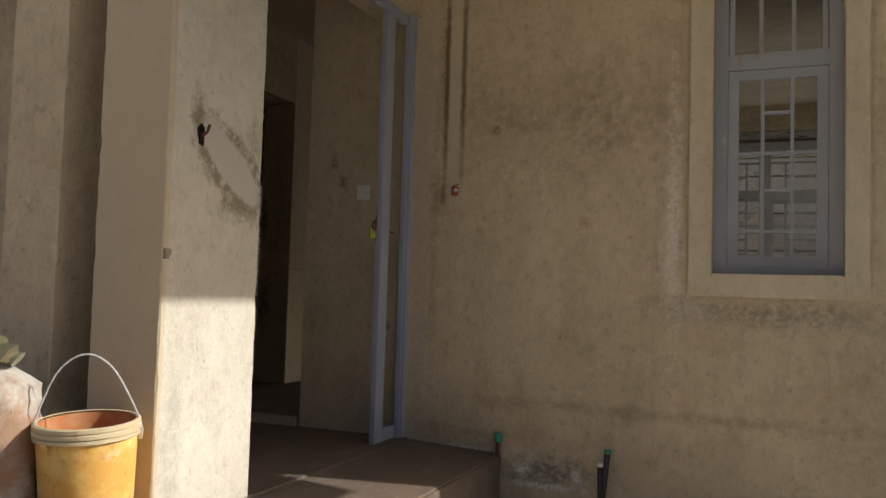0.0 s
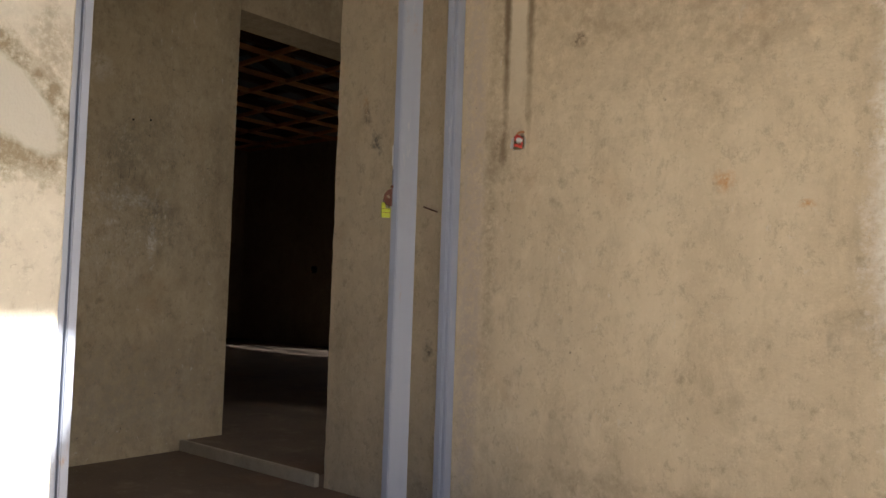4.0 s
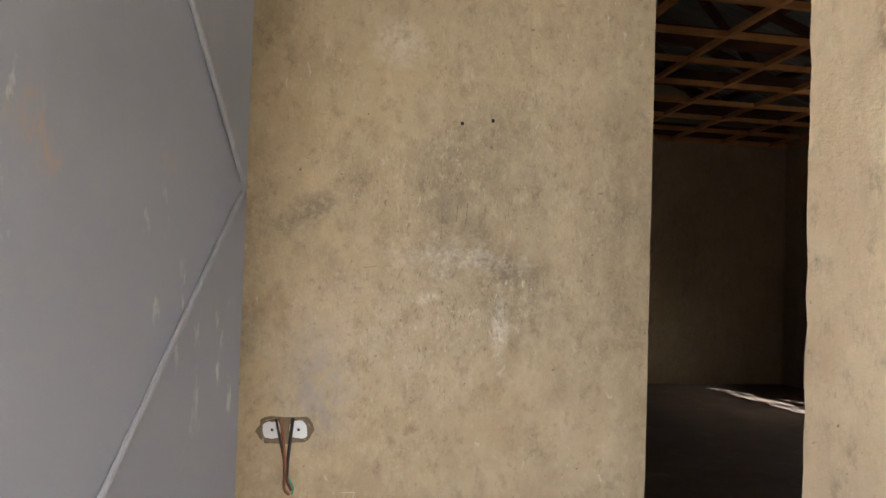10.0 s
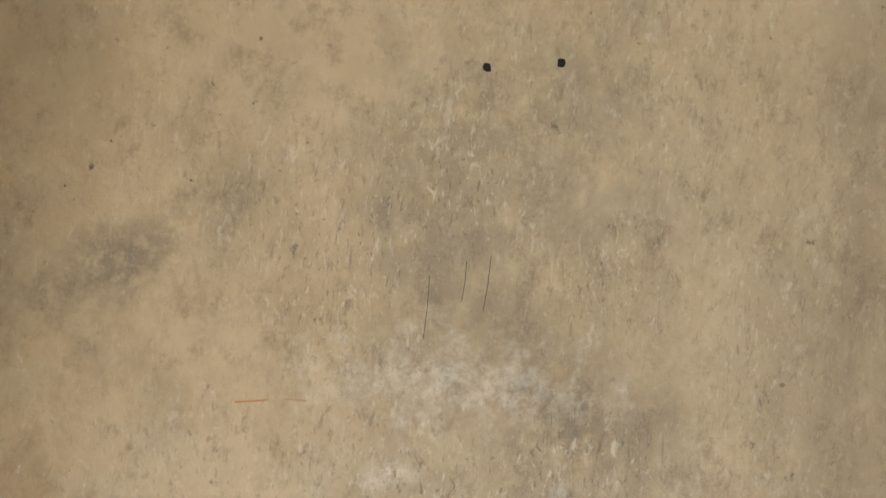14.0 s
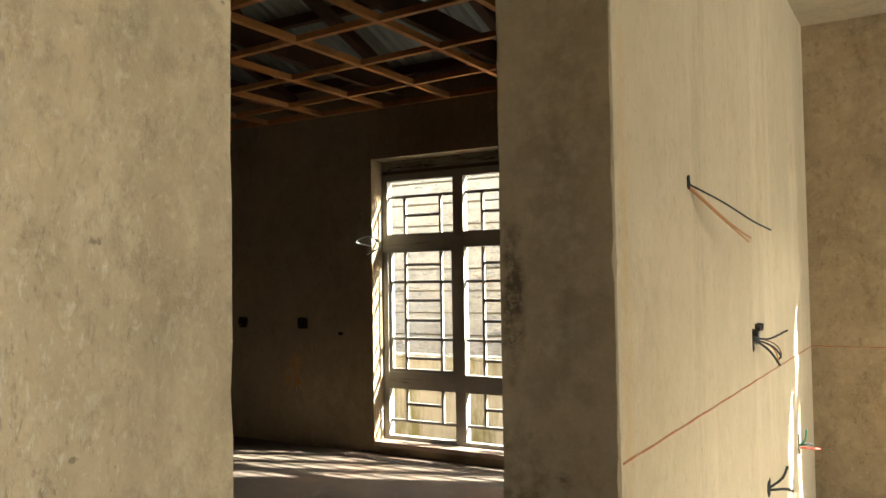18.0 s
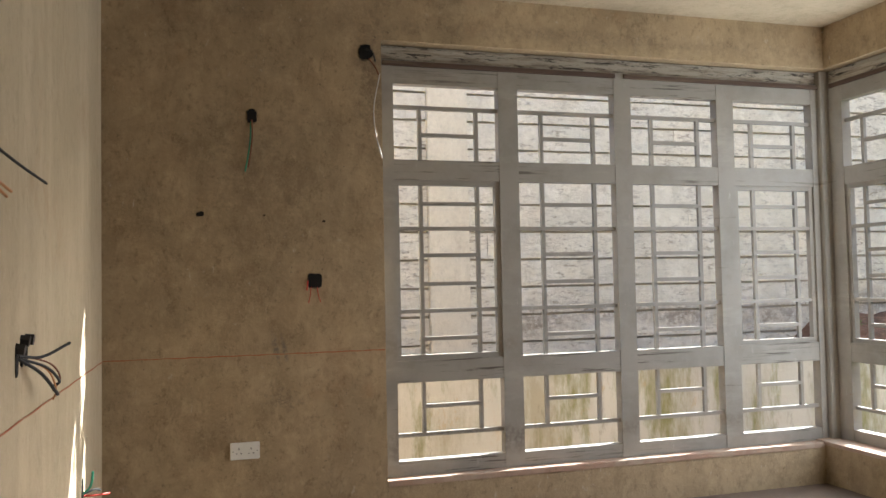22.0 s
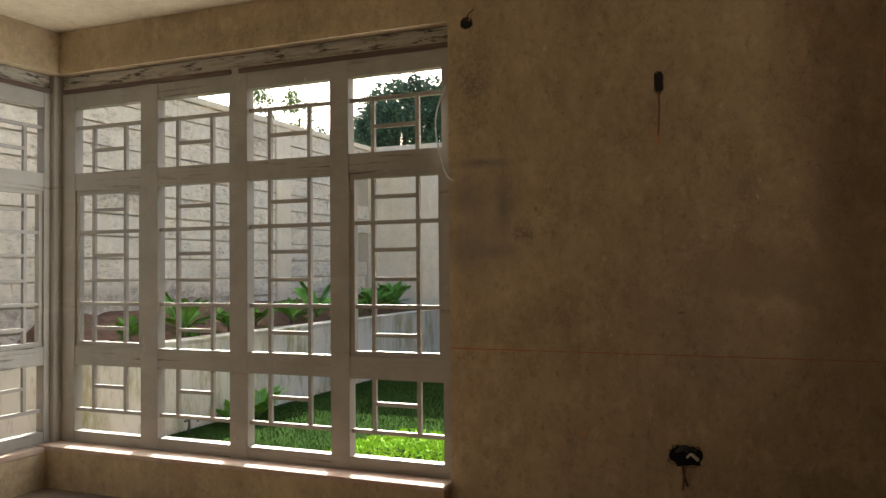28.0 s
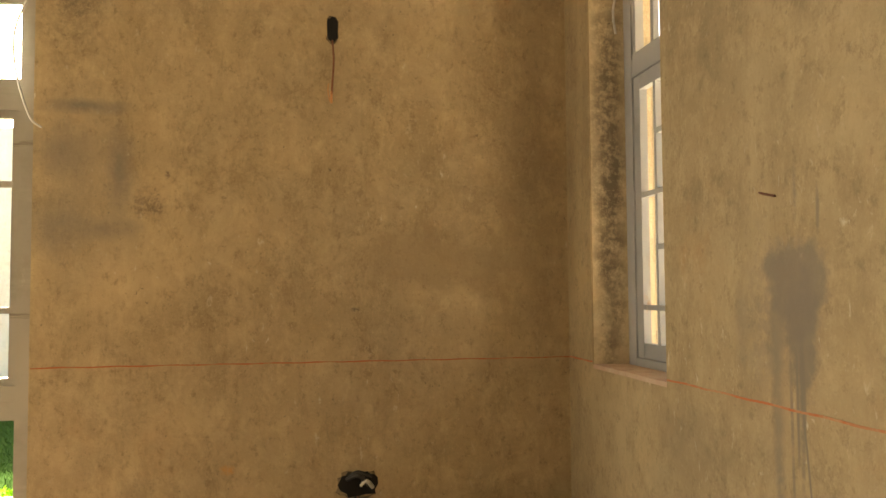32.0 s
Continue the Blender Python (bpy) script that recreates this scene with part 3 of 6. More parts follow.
for px, pz, a, b in ((-0.2, 0.95, 0.5, 0.13), (1.7, 0.9, 0.35, 0.16), (2.5, 0.98, 0.4, 0.1), (3.3, 0.92, 0.5, 0.13), (4.4, 0.9, 0.5, 0.16), (5.6, 1.0, 0.6, 0.14), (-1.4, 0.8, 0.7, 0.25), (7.0, 1.05, 0.7, 0.15), (8.3, 0.95, 0.5, 0.2), (6.2, 2.3, 0.5, 0.2), (8.6, 3.3, 0.6, 0.12)):
    x.spot((0.17, 0.125, 0.09), (px, 7.98, pz), (a, 0.3, b), 0.75, 0.9, 0.35, 5.0)
M_stone = x.relief(x.noise(14, 8, 0.75, (0.6, 1, 1)), 0.02).relief(x.noise(55, 5, 0.7), 0.004).done()
M_mortar = plaster("fence_mortar", (0.42, 0.37, 0.28), (0.33, 0.285, 0.21), (0.48, 0.425, 0.33), 0.5, 0.2, 0.2)
M_pier = plaster("fence_pier_render", (0.64, 0.575, 0.435), (0.53, 0.465, 0.34), (0.7, 0.64, 0.5), 0.4, 0.25, 0.5)
x = Mixer("stained_white_wall", (0.5, 0.475, 0.41), 0.85)
x.layer((0.3, 0.26, 0.165), x.mask(x.noise(2.4, 7, 0.7, (1, 1, 0.3)), 0.48, 0.62, 0.7)).layer((0.19, 0.185, 0.055), x.mask(x.noise(3.3, 7, 0.72, (1, 1, 0.25), 5), 0.51, 0.63, 0.8))
x.layer((0.16, 0.115, 0.075), x.mask(x.noise(5, 7, 0.75, (1, 1, 0.35), 8), 0.58, 0.72, 0.75)).layer((0.42, 0.27, 0.1), x.mask(x.noise(7, 7, 0.75, (1, 1, 0.5), 17), 0.6, 0.7, 0.5))
M_stained = x.relief(x.noise(30, 5), 0.002).done()
x = Mixer("red_soil", (0.15, 0.08, 0.045), 0.95)
x.layer((0.06, 0.04, 0.025), x.mask(x.noise(3, 7, 0.7), 0.45, 0.65, 0.8)).layer((0.26, 0.16, 0.1), x.mask(x.noise(12, 6, 0.7, shift=2), 0.5, 0.7, 0.7))
M_soil = x.relief(x.noise(8, 6), 0.03).relief(x.noise(40, 5), 0.008).done()
x = Mixer("bare_ground", (0.53, 0.465, 0.375), 0.95)
x.layer((0.44, 0.375, 0.29), x.mask(x.noise(0.9, 8, 0.7), 0.42, 0.65, 0.8)).layer((0.6, 0.54, 0.44), x.mask(x.noise(14, 5, 0.6), 0.5, 0.72, 0.6))
M_ground = x.relief(x.noise(6, 7, 0.7), 0.02).done()


def leafy(name, base, tip, gloss=0.8, shine=0.08):
    x = Mixer(name, base, gloss)
    g = x.t.nodes.new("ShaderNodeNewGeometry")
    x.layer(tip, x.mask(g.outputs["Random Per Island"], 0, 1, 0.9))
    x.layer(tuple(c * 0.4 for c in base), x.mask(x.noise(4, 4), 0.5, 0.75, 0.6))
    x.b.inputs["Transmission Weight"].default_value = 0.0
    x.b.inputs["Subsurface Weight"].default_value = 0.0
    x.b.inputs["Specular IOR Level"].default_value = shine
    return x.done()


M_grass = leafy("lawn_blade", (0.02, 0.042, 0.008), (0.038, 0.075, 0.014), 0.95, 0.0)
M_turf = leafy("lawn_turf", (0.014, 0.03, 0.008), (0.024, 0.046, 0.012), 0.9, 0.0)
M_lime = leafy("lime_leaf", (0.17, 0.38, 0.02), (0.32, 0.52, 0.04))
M_palm = leafy("palm_leaf", (0.07, 0.19, 0.03), (0.17, 0.34, 0.05))
# Leaf green with the blue haze of distance mixed in.
M_crown = leafy("hazed_tree_leaf", (0.04, 0.08, 0.05), (0.08, 0.14, 0.08))
M_crown2 = leafy("feathery_leaf", (0.06, 0.11, 0.03), (0.13, 0.19, 0.06))
M_bark = timber("bark", (0.1, 0.07, 0.05))


def plain(name, base, rough=0.5, metal=0.0, mottled=0.25):
    x = Mixer(name, base, rough, metal)
    x.layer(tuple(c * 0.55 for c in base), x.mask(x.noise(30, 5, 0.65), 0.5, 0.72, mottled * 2))
    return x.done()


M_white = plain("white_plastic", (0.75, 0.74, 0.7), 0.35, mottled=0.08)
# Black painted for the shade inside holes and boxes, which have no depth.
M_black = plain("black_cavity_shade", (0.012, 0.011, 0.01), 0.95, mottled=0.0)
M_cable = plain("black_cable", (0.03, 0.03, 0.03), 0.5)
M_red = plain("red_wire", (0.5, 0.05, 0.03), 0.45)
M_orange = plain("orange_wire", (0.5, 0.24, 0.1), 0.45)
M_green = plain("green_wire", (0.05, 0.28, 0.16), 0.45)
M_brown = plain("brown_wire", (0.2, 0.08, 0.04), 0.45)
M_pipe = plain("black_conduit", (0.035, 0.033, 0.035), 0.45)
M_greycable = plain("grey_cable", (0.5, 0.49, 0.47), 0.5)
M_rust = plain("rusty_iron", (0.11, 0.045, 0.028), 0.8)
M_lime_paint = plain("yellow_green_enamel", (0.42, 0.46, 0.03), 0.3, mottled=0.4)
M_chrome = plain("bright_steel", (0.75, 0.74, 0.72), 0.2, 1.0, 0.1)
M_tape = plain("red_tape", (0.55, 0.07, 0.05), 0.5)
M_chalk = plain("white_chalk", (0.68, 0.66, 0.62), 0.95)
M_faint = plain("faint_chalk", (0.55, 0.51, 0.45), 0.95, mottled=0.8)
M_knock = plain("white_box_enamel", (0.72, 0.75, 0.8), 0.45, mottled=0.15)
M_pencil = plain("pencil_scratch", (0.1, 0.085, 0.07), 0.9)
M_fresh = plaster("fresh_mortar", (0.4, 0.37, 0.31), (0.33, 0.3, 0.25), (0.44, 0.41, 0.35), 0.2, 0.1, 0.1)
M_wet = plaster("dark_mortar_edge", (0.17, 0.13, 0.08), (0.11, 0.085, 0.055), (0.22, 0.17, 0.11), 0.5, 0.2, 0.2)
x = Mixer("red_chalk_line", (0.38, 0.12, 0.05), 0.9)
x.layer((0.34, 0.24, 0.14), x.mask(x.noise(9, 6, 0.75), 0.46, 0.62, 0.75))
M_line = x.done()
x = Mixer("rusty_stain", (0.42, 0.19, 0.06), 0.9)
x.layer((0.36, 0.29, 0.19), x.mask(x.noise(14, 6, 0.7), 0.42, 0.6, 0.85))
M_rusty = x.done()
x = Mixer("smoky_grime", (0.2, 0.185, 0.155), 0.9)
x.layer((0.34, 0.275, 0.18), x.mask(x.noise(7, 7, 0.75), 0.4, 0.62, 0.9))
M_grime = x.relief(x.noise(30, 4), 0.001).done()

# ---- building tools ----
def part(name, bm, material, parent=None, label=""):
    me = bpy.data.meshes.new(name)
    bmesh.ops.recalc_face_normals(bm, faces=bm.faces)
    bm.to_mesh(me)
    bm.free()
    me.materials.append(material)
    me.polygons.foreach_set("use_smooth", [True] * len(me.polygons))
    me.set_sharp_from_angle(angle=radians(38))
    ob = new(name, me)
    if parent:
        ob.parent = parent
    if label:
        ob["label"] = label
    return ob


def empty(name, at=(0, 0, 0)):
    ob = new(name)
    ob.empty_display_size = 0.05
    ob.location = at
    return ob


def add_box(bm, x0, x1, y0, y1, z0, z1, bevel=0.0):
    made = bmesh.ops.create_cube(bm, size=1, matrix=Matrix.Translation(((x0 + x1) / 2, (y0 + y1) / 2, (z0 + z1) / 2)) @ Matrix.Diagonal((abs(x1 - x0), abs(y1 - y0), abs(z1 - z0), 1)))
    if bevel:
        edges = list({e for v in made["verts"] for e in v.link_edges})
        bmesh.ops.bevel(bm, geom=edges, offset=bevel, segments=2, affect="EDGES")
    return bm


def box(name, x0, x1, y0, y1, z0, z1, material, parent=None, label="", bevel=0.0):
    return part(name, add_box(bmesh.new(), x0, x1, y0, y1, z0, z1, bevel), material, parent, label)


def boxes(name, rows, material, parent=None, label="", bevel=0.0):
    bm = bmesh.new()
    for r in rows:
        add_box(bm, *r, bevel)
    return part(name, bm, material, parent, label)


def structure(ob, label, category):
    return tagged(ob, label, category, kind="structure")


def add_ragged(bm, x0, x1, y0, y1, z0, z1, seed=0, chip=0.007, step=0.05):
    """An upright block of render with worn, slightly wavy arrises."""
    rnd = random.Random(seed)
    n = max(2, int((z1 - z0) / step))
    rings = []
    for i in range(n + 1):
        z = z0 + (z1 - z0) * i / n
        ring = []
        for cx, cy, sx, sy in ((x0, y0, 1, 1), (x1, y0, -1, 1), (x1, y1, -1, -1), (x0, y1, 1, -1)):
            c = 0.004 + chip * rnd.random() ** 3 * (2.2 if rnd.random() < 0.12 else 1)
            a, b = (cx, cy + sy * c, z), (cx + sx * c, cy, z)
            ring += [a, b] if (sx, sy) in ((1, 1), (-1, -1)) else [b, a]
        rings.append([bm.verts.new(p) for p in ring])
    for a, b in zip(rings, rings[1:]):
        for k in range(8):
            bm.faces.new((a[k], a[(k + 1) % 8], b[(k + 1) % 8], b[k]))
    bm.faces.new(rings[0][::-1])
    bm.faces.new(rings[-1])
    return bm


def ragged(name, dims, material, seed=0, parent=None, chip=0.007):
    return part(name, add_ragged(bmesh.new(), *dims, seed, chip), material, parent)


def add_tube(bm, points, radius, sides=6):
    """A round rod or cable through the points."""
    pts = [Vector(p) for p in points]
    rings = []
    for i, p in enumerate(pts):
        way = (pts[min(i + 1, len(pts) - 1)] - pts[max(i - 1, 0)]).normalized()
        side = way.orthogonal().normalized() if i == 0 else (side - way * side.dot(way)).normalized()
        up = way.cross(side)
        r = radius[i] if isinstance(radius, (list, tuple)) else radius
        rings.append([bm.verts.new(p + (side * math.cos(a) + up * math.sin(a)) * r) for a in (2 * math.pi * k / sides for k in range(sides))])
    for a, b in zip(rings, rings[1:]):
        for k in range(sides):
            bm.faces.new((a[k], a[(k + 1) % sides], b[(k + 1) % sides], b[k]))
    bm.faces.new(rings[0][::-1])
    bm.faces.new(rings[-1])
    return bm


def bend(points, n=6):
    """A smooth line through the points."""
    p = [Vector(q) for q in points]
    p = [p[0] * 2 - p[1]] + p + [p[-1] * 2 - p[-2]]
    out = []
    for a, b, c, d in zip(p, p[1:], p[2:], p[3:]):
        for i in range(n):
            t = i / n
            out.append(0.5 * (2 * b + (c - a) * t + (2 * a - 5 * b + 4 * c - d) * t * t + (3 * b - a - 3 * c + d) * t ** 3))
    return out + [p[-2]]


def tube(name, points, radius, material, parent=None, label="", sides=6):
    return part(name, add_tube(bmesh.new(), points, radius, sides), material, parent, label)


# the faces of walls: how a place (along, out, up) on each lies in the world
FACES = {
    "hall": lambda s, o, z: Vector((-1.86 + o, s, z)),
    "north": lambda s, o, z: Vector((s, 4.95 - o, z)),
    "east": lambda s, o, z: Vector((2.455 - o, s, z)),
    "inside": lambda s, o, z: Vector((s, 0.246 + o, z)),
    "front": lambda s, o, z: Vector((s, -o, z)),
    "column": lambda s, o, z: Vector((o - 0.06, s, z)),
    "jamb": lambda s, o, z: Vector((s, 1.43 - o, z)),
}


def patch(name, face, s, z, wide, high, material, thick=0.003, seed=0, ragged_by=0.25, points=28, lean=0.0, label="", category="stain"):
    """A thin daub, stain or flat dark hole with an uneven outline on a wall's face."""
    rnd = random.Random(seed)
    f, bm = FACES[face], bmesh.new()
    ph = [rnd.uniform(0, 6.28) for _ in range(4)]
    rim = []
    for i in range(points):
        a = 2 * math.pi * i / points
        r = 1 + ragged_by * (0.5 * math.sin(2 * a + ph[0]) + 0.35 * math.sin(3 * a + ph[1]) + 0.3 * math.sin(7 * a + ph[2]) + 0.25 * math.sin(11 * a + ph[3]) + 0.3 * rnd.uniform(-1, 1))
        c, d = abs(math.cos(a)) ** 0.7 * math.copysign(1, math.cos(a)), abs(math.sin(a)) ** 0.7 * math.copysign(1, math.sin(a))
        u, w = c * wide / 2 * r, d * high / 2 * r
        rim.append((s + u + lean * w, z + w))
    top = [bm.verts.new(f(u * 0.96 + s * 0.04, thick, w * 0.96 + z * 0.04)) for u, w in rim]
    low = [bm.verts.new(f(u, -0.002, w)) for u, w in rim]
    bm.faces.new(top)
    for i in range(points):
        bm.faces.new((top[i], low[i], low[(i + 1) % points], top[(i + 1) % points]))
    return tagged(part(name, bm, material), label, category) if label else part(name, bm, material)


def scratch(face, a, b, wide, material, name="scratch", label="thin scratched line on the render", category="scratch"):
    f, bm = FACES[face], bmesh.new()
    add_tube(bm, [f(a[0], 0.0005, a[1]), f((a[0] + b[0]) / 2 + wide, 0.0005, (a[1] + b[1]) / 2), f(b[0], 0.0005, b[1])], wide / 2, 4)
    return tagged(part(name, bm, material), label, category)


# ---- ground and floors ----
E0, N0, F0 = 2.455, 4.95, 0.24
G, PORCH, HALL, ROOM, TOP = -0.25, -0.056, -0.05, 0.0, 2.9
bm = bmesh.new()
bmesh.ops.create_grid(bm, x_segments=2, y_segments=2, size=600)
for v in bm.verts:
    v.co.z = G - 0.095
structure(part("ground", bm, M_ground), "bare brown earth reaching away round the house", "ground")
platform = box("platform", -0.06, 0.5, -1.9, 0, G - 0.1, PORCH, M_floor, bevel=0.012)
for v in platform.data.vertices:
    if v.co.z > G + 0.05:
        v.co.z -= (v.co.x + 0.06) / 0.56 * 0.03
structure(platform, "screeded concrete step before the front door", "step")
structure(box("floor_hall", -2.2, -0.06, -1.62, -0.02, G - 0.1, HALL, M_floor), "rough brown screed floor of the entrance hall", "floor")
structure(boxes("floor_room", [(-1.9, -0.811, -0.02, F0 + 0.1, G - 0.1, ROOM), (-1.9, 2.5, F0 + 0.1, 5.0, G - 0.1, ROOM), (-0.811, 2.5, F0 - 0.1, F0 + 0.1, G - 0.1, ROOM)], M_floor), "dusty rough screed floor of the corner room", "floor")
structure(box("floor_dark_room", -8.2, -1.9, -1.62, 5.0, G - 0.1, ROOM - 0.002, M_floor), "dark rough screed floor of the unlit room", "floor")
bm = bmesh.new()
add_box(bm, -1.86, -0.81, -0.045, -0.02, HALL - 0.01, ROOM + 0.006, 0.004)
structure(part("step_edge", bm, M_mortar), "low rough cement edge where the room floor begins", "step")

# ---- walls ----
HEAD, SILL = 2.63, 0.25
w = empty("wall_front")
bm = bmesh.new()
add_ragged(bm, -0.81, 0.6, 0.0, F0, G - 0.1, TOP, 3, 0.006)
add_box(bm, 0.575, 1.592, -0.0006, F0 - 0.001, G - 0.1, TOP - 0.001)
add_box(bm, 1.592, 2.197, 0.0, F0, G - 0.1, 0.925)
add_box(bm, 1.592, 2.197, 0.0, F0, 2.6, TOP)
add_box(bm, 2.197, E0 + 0.24, 0.0, F0, G - 0.1, TOP)
part("render", bm, M_front, w)
boxes("inner_render", [(-0.79, 1.592, F0 + 0.0005, F0 + 0.006, G, TOP), (1.592, 2.197, F0 + 0.0005, F0 + 0.006, G, 0.925), (1.592, 2.197, F0 + 0.0005, F0 + 0.006, 2.6, TOP), (2.197, E0, F0 + 0.0005, F0 + 0.006, G, TOP)], M_inside_shaded, w)
structure(w, "tan cement-rendered front wall, blotched and streaked", "wall")
# Unseen block, added only to stop the sun reaching the door leaf.
structure(box("door_sun_blocker", E0 + 0.241, 3.75, 0.0, F0, 2.3, 2.93, M_front), "unseen block added to keep sun off the open door", "beam")
w = empty("wall_partition")
ragged("hall_side", (-2.165, -1.86, -1.62, 0.217, G, 2.9), M_hall, 5, w, 0.002)
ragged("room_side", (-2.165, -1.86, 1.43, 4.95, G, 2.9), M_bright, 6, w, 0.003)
box("beam", -2.165, -1.86, 0.217, 1.43, 2.34, 2.9, M_hall, w)
structure(w, "thick rendered partition with a doorless opening into the dark room", "wall")
w = empty("wall_north")
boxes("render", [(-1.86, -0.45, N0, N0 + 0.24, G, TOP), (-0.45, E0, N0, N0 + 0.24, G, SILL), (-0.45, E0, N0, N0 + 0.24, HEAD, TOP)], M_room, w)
structure(w, "tan rendered north wall of the corner room", "wall")
w = empty("wall_east")
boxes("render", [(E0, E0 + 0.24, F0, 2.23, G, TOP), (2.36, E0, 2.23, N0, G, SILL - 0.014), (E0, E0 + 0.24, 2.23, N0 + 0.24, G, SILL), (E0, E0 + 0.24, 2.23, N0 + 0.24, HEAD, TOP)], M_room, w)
structure(w, "tan rendered east wall with grey smears beside the window", "wall")
# A darker copy of the room render; it carries the dark room's shade.
M_shaded_render = plaster("shaded_brown_render", (0.29, 0.225, 0.14), (0.2, 0.15, 0.095), (0.35, 0.275, 0.18), 0.6, 0.5, 0.25)
w = empty("wall_dark_room")
DX0, DX1, DS, DH = -5.115, -2.22, 0.085, 2.372
boxes("north_render", [(-8.4, DX0, N0, N0 + 0.24, G, 3.2), (DX0, DX1, N0, N0 + 0.24, G, DS), (DX0, DX1, N0, N0 + 0.24, DH, 3.2), (DX1, -1.86, N0, N0 + 0.24, G, 3.2)], M_shaded_render, w)
boxes("west_render", [(-8.4, -8.16, -1.62, N0, G, 3.2)], M_shaded_render, w)
boxes("south_render", [(-8.16, -2.165, -1.86, -1.62, G, 3.2)], M_shaded_render, w)
# Unseen gable ends, added to keep daylight out from under the roof.
boxes("light_stop_gable", [(-8.4, -8.16, -2.2, 5.5, 3.2, 4.4), (-2.165, -1.95, -2.2, 5.5, 2.9, 4.4)], M_shaded_render, w)
structure(w, "rendered walls of the dark room, shade put into their brown", "wall")
structure(boxes("wall_hall_south", [(-2.165, -0.35, -1.80, -1.56, G, 3.1)], M_hall), "shaded rendered wall closing the entrance hall", "wall")
structure(ragged("column", (-0.375, -0.06, -2.10, -1.545, G - 0.05, 3.1), M_column, 9, chip=0.005), "pale grey rendered door column with a mortar patch", "column")
structure(ragged("pillar", (-0.84, -0.56, -2.10, -1.80, G - 0.05, 3.1), M_front, 10, chip=0.005), "tan rendered pillar beside the door column", "column")
structure(box("ceiling", -1.86, E0 + 0.24, F0 - 0.24, N0 + 0.24, TOP, TOP + 0.2, M_ceil), "roughly rendered concrete slab ceiling", "ceiling")
structure(box("ceiling_hall", -2.165, 0.0, -1.62, -0.0, TOP - 0.1, TOP + 0.16, M_hall), "rendered slab over the entrance hall", "ceiling")
structure(box("porch_roof", -2.4, 3.2, -2.5, -0.002, 2.93, 3.12, M_ceil), "flat concrete slab over the porch", "roof")
structure(box("door_head", -0.35, -0.06, -1.545, 0.0, 2.42, TOP, M_front), "rendered lintel over the front door", "wall")

# ---- dark room's roof: battens, trusses and iron sheets ----
battens = empty("ceiling_battens")
rnd = random.Random(4)
for i in range(10):
    xx = -2.49 - 0.622 * i
    box("long_batten", xx - 0.019, xx + 0.019, -1.6, 4.94, 2.775, 2.815, M_batten, battens)
for i in range(10):
    yy = 4.42 - 0.622 * i
    bm = bmesh.new()
    for y0, x0 in ((0.0, -2.17), (0.0, -8.15)):
        for dy, dz in ((-0.018, 2.777), (0.018, 2.777), (0.018, 2.813), (-0.018, 2.813)):
            bm.verts.new((x0, min(4.93, yy - 0.07 * (x0 + 4.365)) + dy, dz))
    v = list(bm.verts)
    for q in ((0, 1, 2, 3), (7, 6, 5, 4), (0, 4, 5, 1), (1, 5, 6, 2), (2, 6, 7, 3), (3, 7, 4, 0)):
        bm.faces.new([v[k] for k in q])
    part("cross_batten", bm, M_batten, battens)
box("wall_batten", -8.15, -2.17, 4.905, 4.945, 2.778, 2.816, M_batten, battens)
structure(battens, "reddish sawn timber ceiling battens, boards not yet fixed", "ceiling")
trusses = empty("roof_trusses")
for i in range(6):
    xx = -2.6 - 1.1 * i
    box("tie_beam", xx - 0.025, xx + 0.025, -1.6, 4.94, 2.84, 2.98, M_truss, trusses)
    for p, q, r in (((4.9, 2.95), (1.6, 4.1), 0.05), ((-1.6, 2.95), (1.6, 4.1), 0.05), ((1.6, 4.06), (1.6, 2.95), 0.04), ((3.2, 2.95), (2.4, 3.8), 0.04), ((0, 2.95), (0.8, 3.8), 0.04)):
        tube("truss_timber", [(xx, *p), (xx, *q)], r, M_truss, trusses, "", 4)
for k in range(5):
    yy = 4.9 - 0.78 * k
    zz = 2.98 + (4.9 - yy) * 0.348
    box("purlin", -8.15, -2.17, yy - 0.03, yy + 0.03, zz + 0.02, zz + 0.09, M_truss, trusses)
structure(trusses, "rough timber roof trusses and purlins, darkened as in shade", "roof")
bm = bmesh.new()
n = 240
for side, (ya, za, yb, zb) in enumerate(((5.5, 2.87, 1.6, 4.22), (1.6, 4.22, -2.2, 2.9))):
    low, high = [], []
    for i in range(n + 1):
        xx = -8.6 + 6.6 * i / n
        zz = 0.011 * math.sin(i * math.pi * 0.72)
        low.append(bm.verts.new((xx, ya, za + zz)))
        high.append(bm.verts.new((xx, yb, zb + zz)))
    for i in range(n):
        bm.faces.new((low[i], low[i + 1], high[i + 1], high[i]))
structure(part("roof_sheets", bm, M_iron), "grey corrugated iron roof sheets", "roof")

# ---- windows ----
BAR = 0.011


def add_bar(bm, horizontal, a, b, c, put, half=BAR, deep=0.014):
    """A square grille bar from a to b at c, along or upright."""
    corners = []
    for s, o, z in ((a, -deep, c - half), (b, -deep, c - half), (b, deep, c - half), (a, deep, c - half), (a, -deep, c + half), (b, -deep, c + half), (b, deep, c + half), (a, deep, c + half)):
        corners.append(bm.verts.new(put(s, o, z) if horizontal else put(z, o, s)))
    for q in ((0, 1, 2, 3), (4, 7, 6, 5), (0, 4, 5, 1), (1, 5, 6, 2), (2, 6, 7, 3), (3, 7, 4, 0)):
        bm.faces.new([corners[i] for i in q])
    return bm


def bar(name, horizontal, a, b, c, put, material, parent, half=BAR, deep=0.012, label=""):
    return part(name, add_bar(bmesh.new(), horizontal, a, b, c, put, half, deep), material, parent, label)


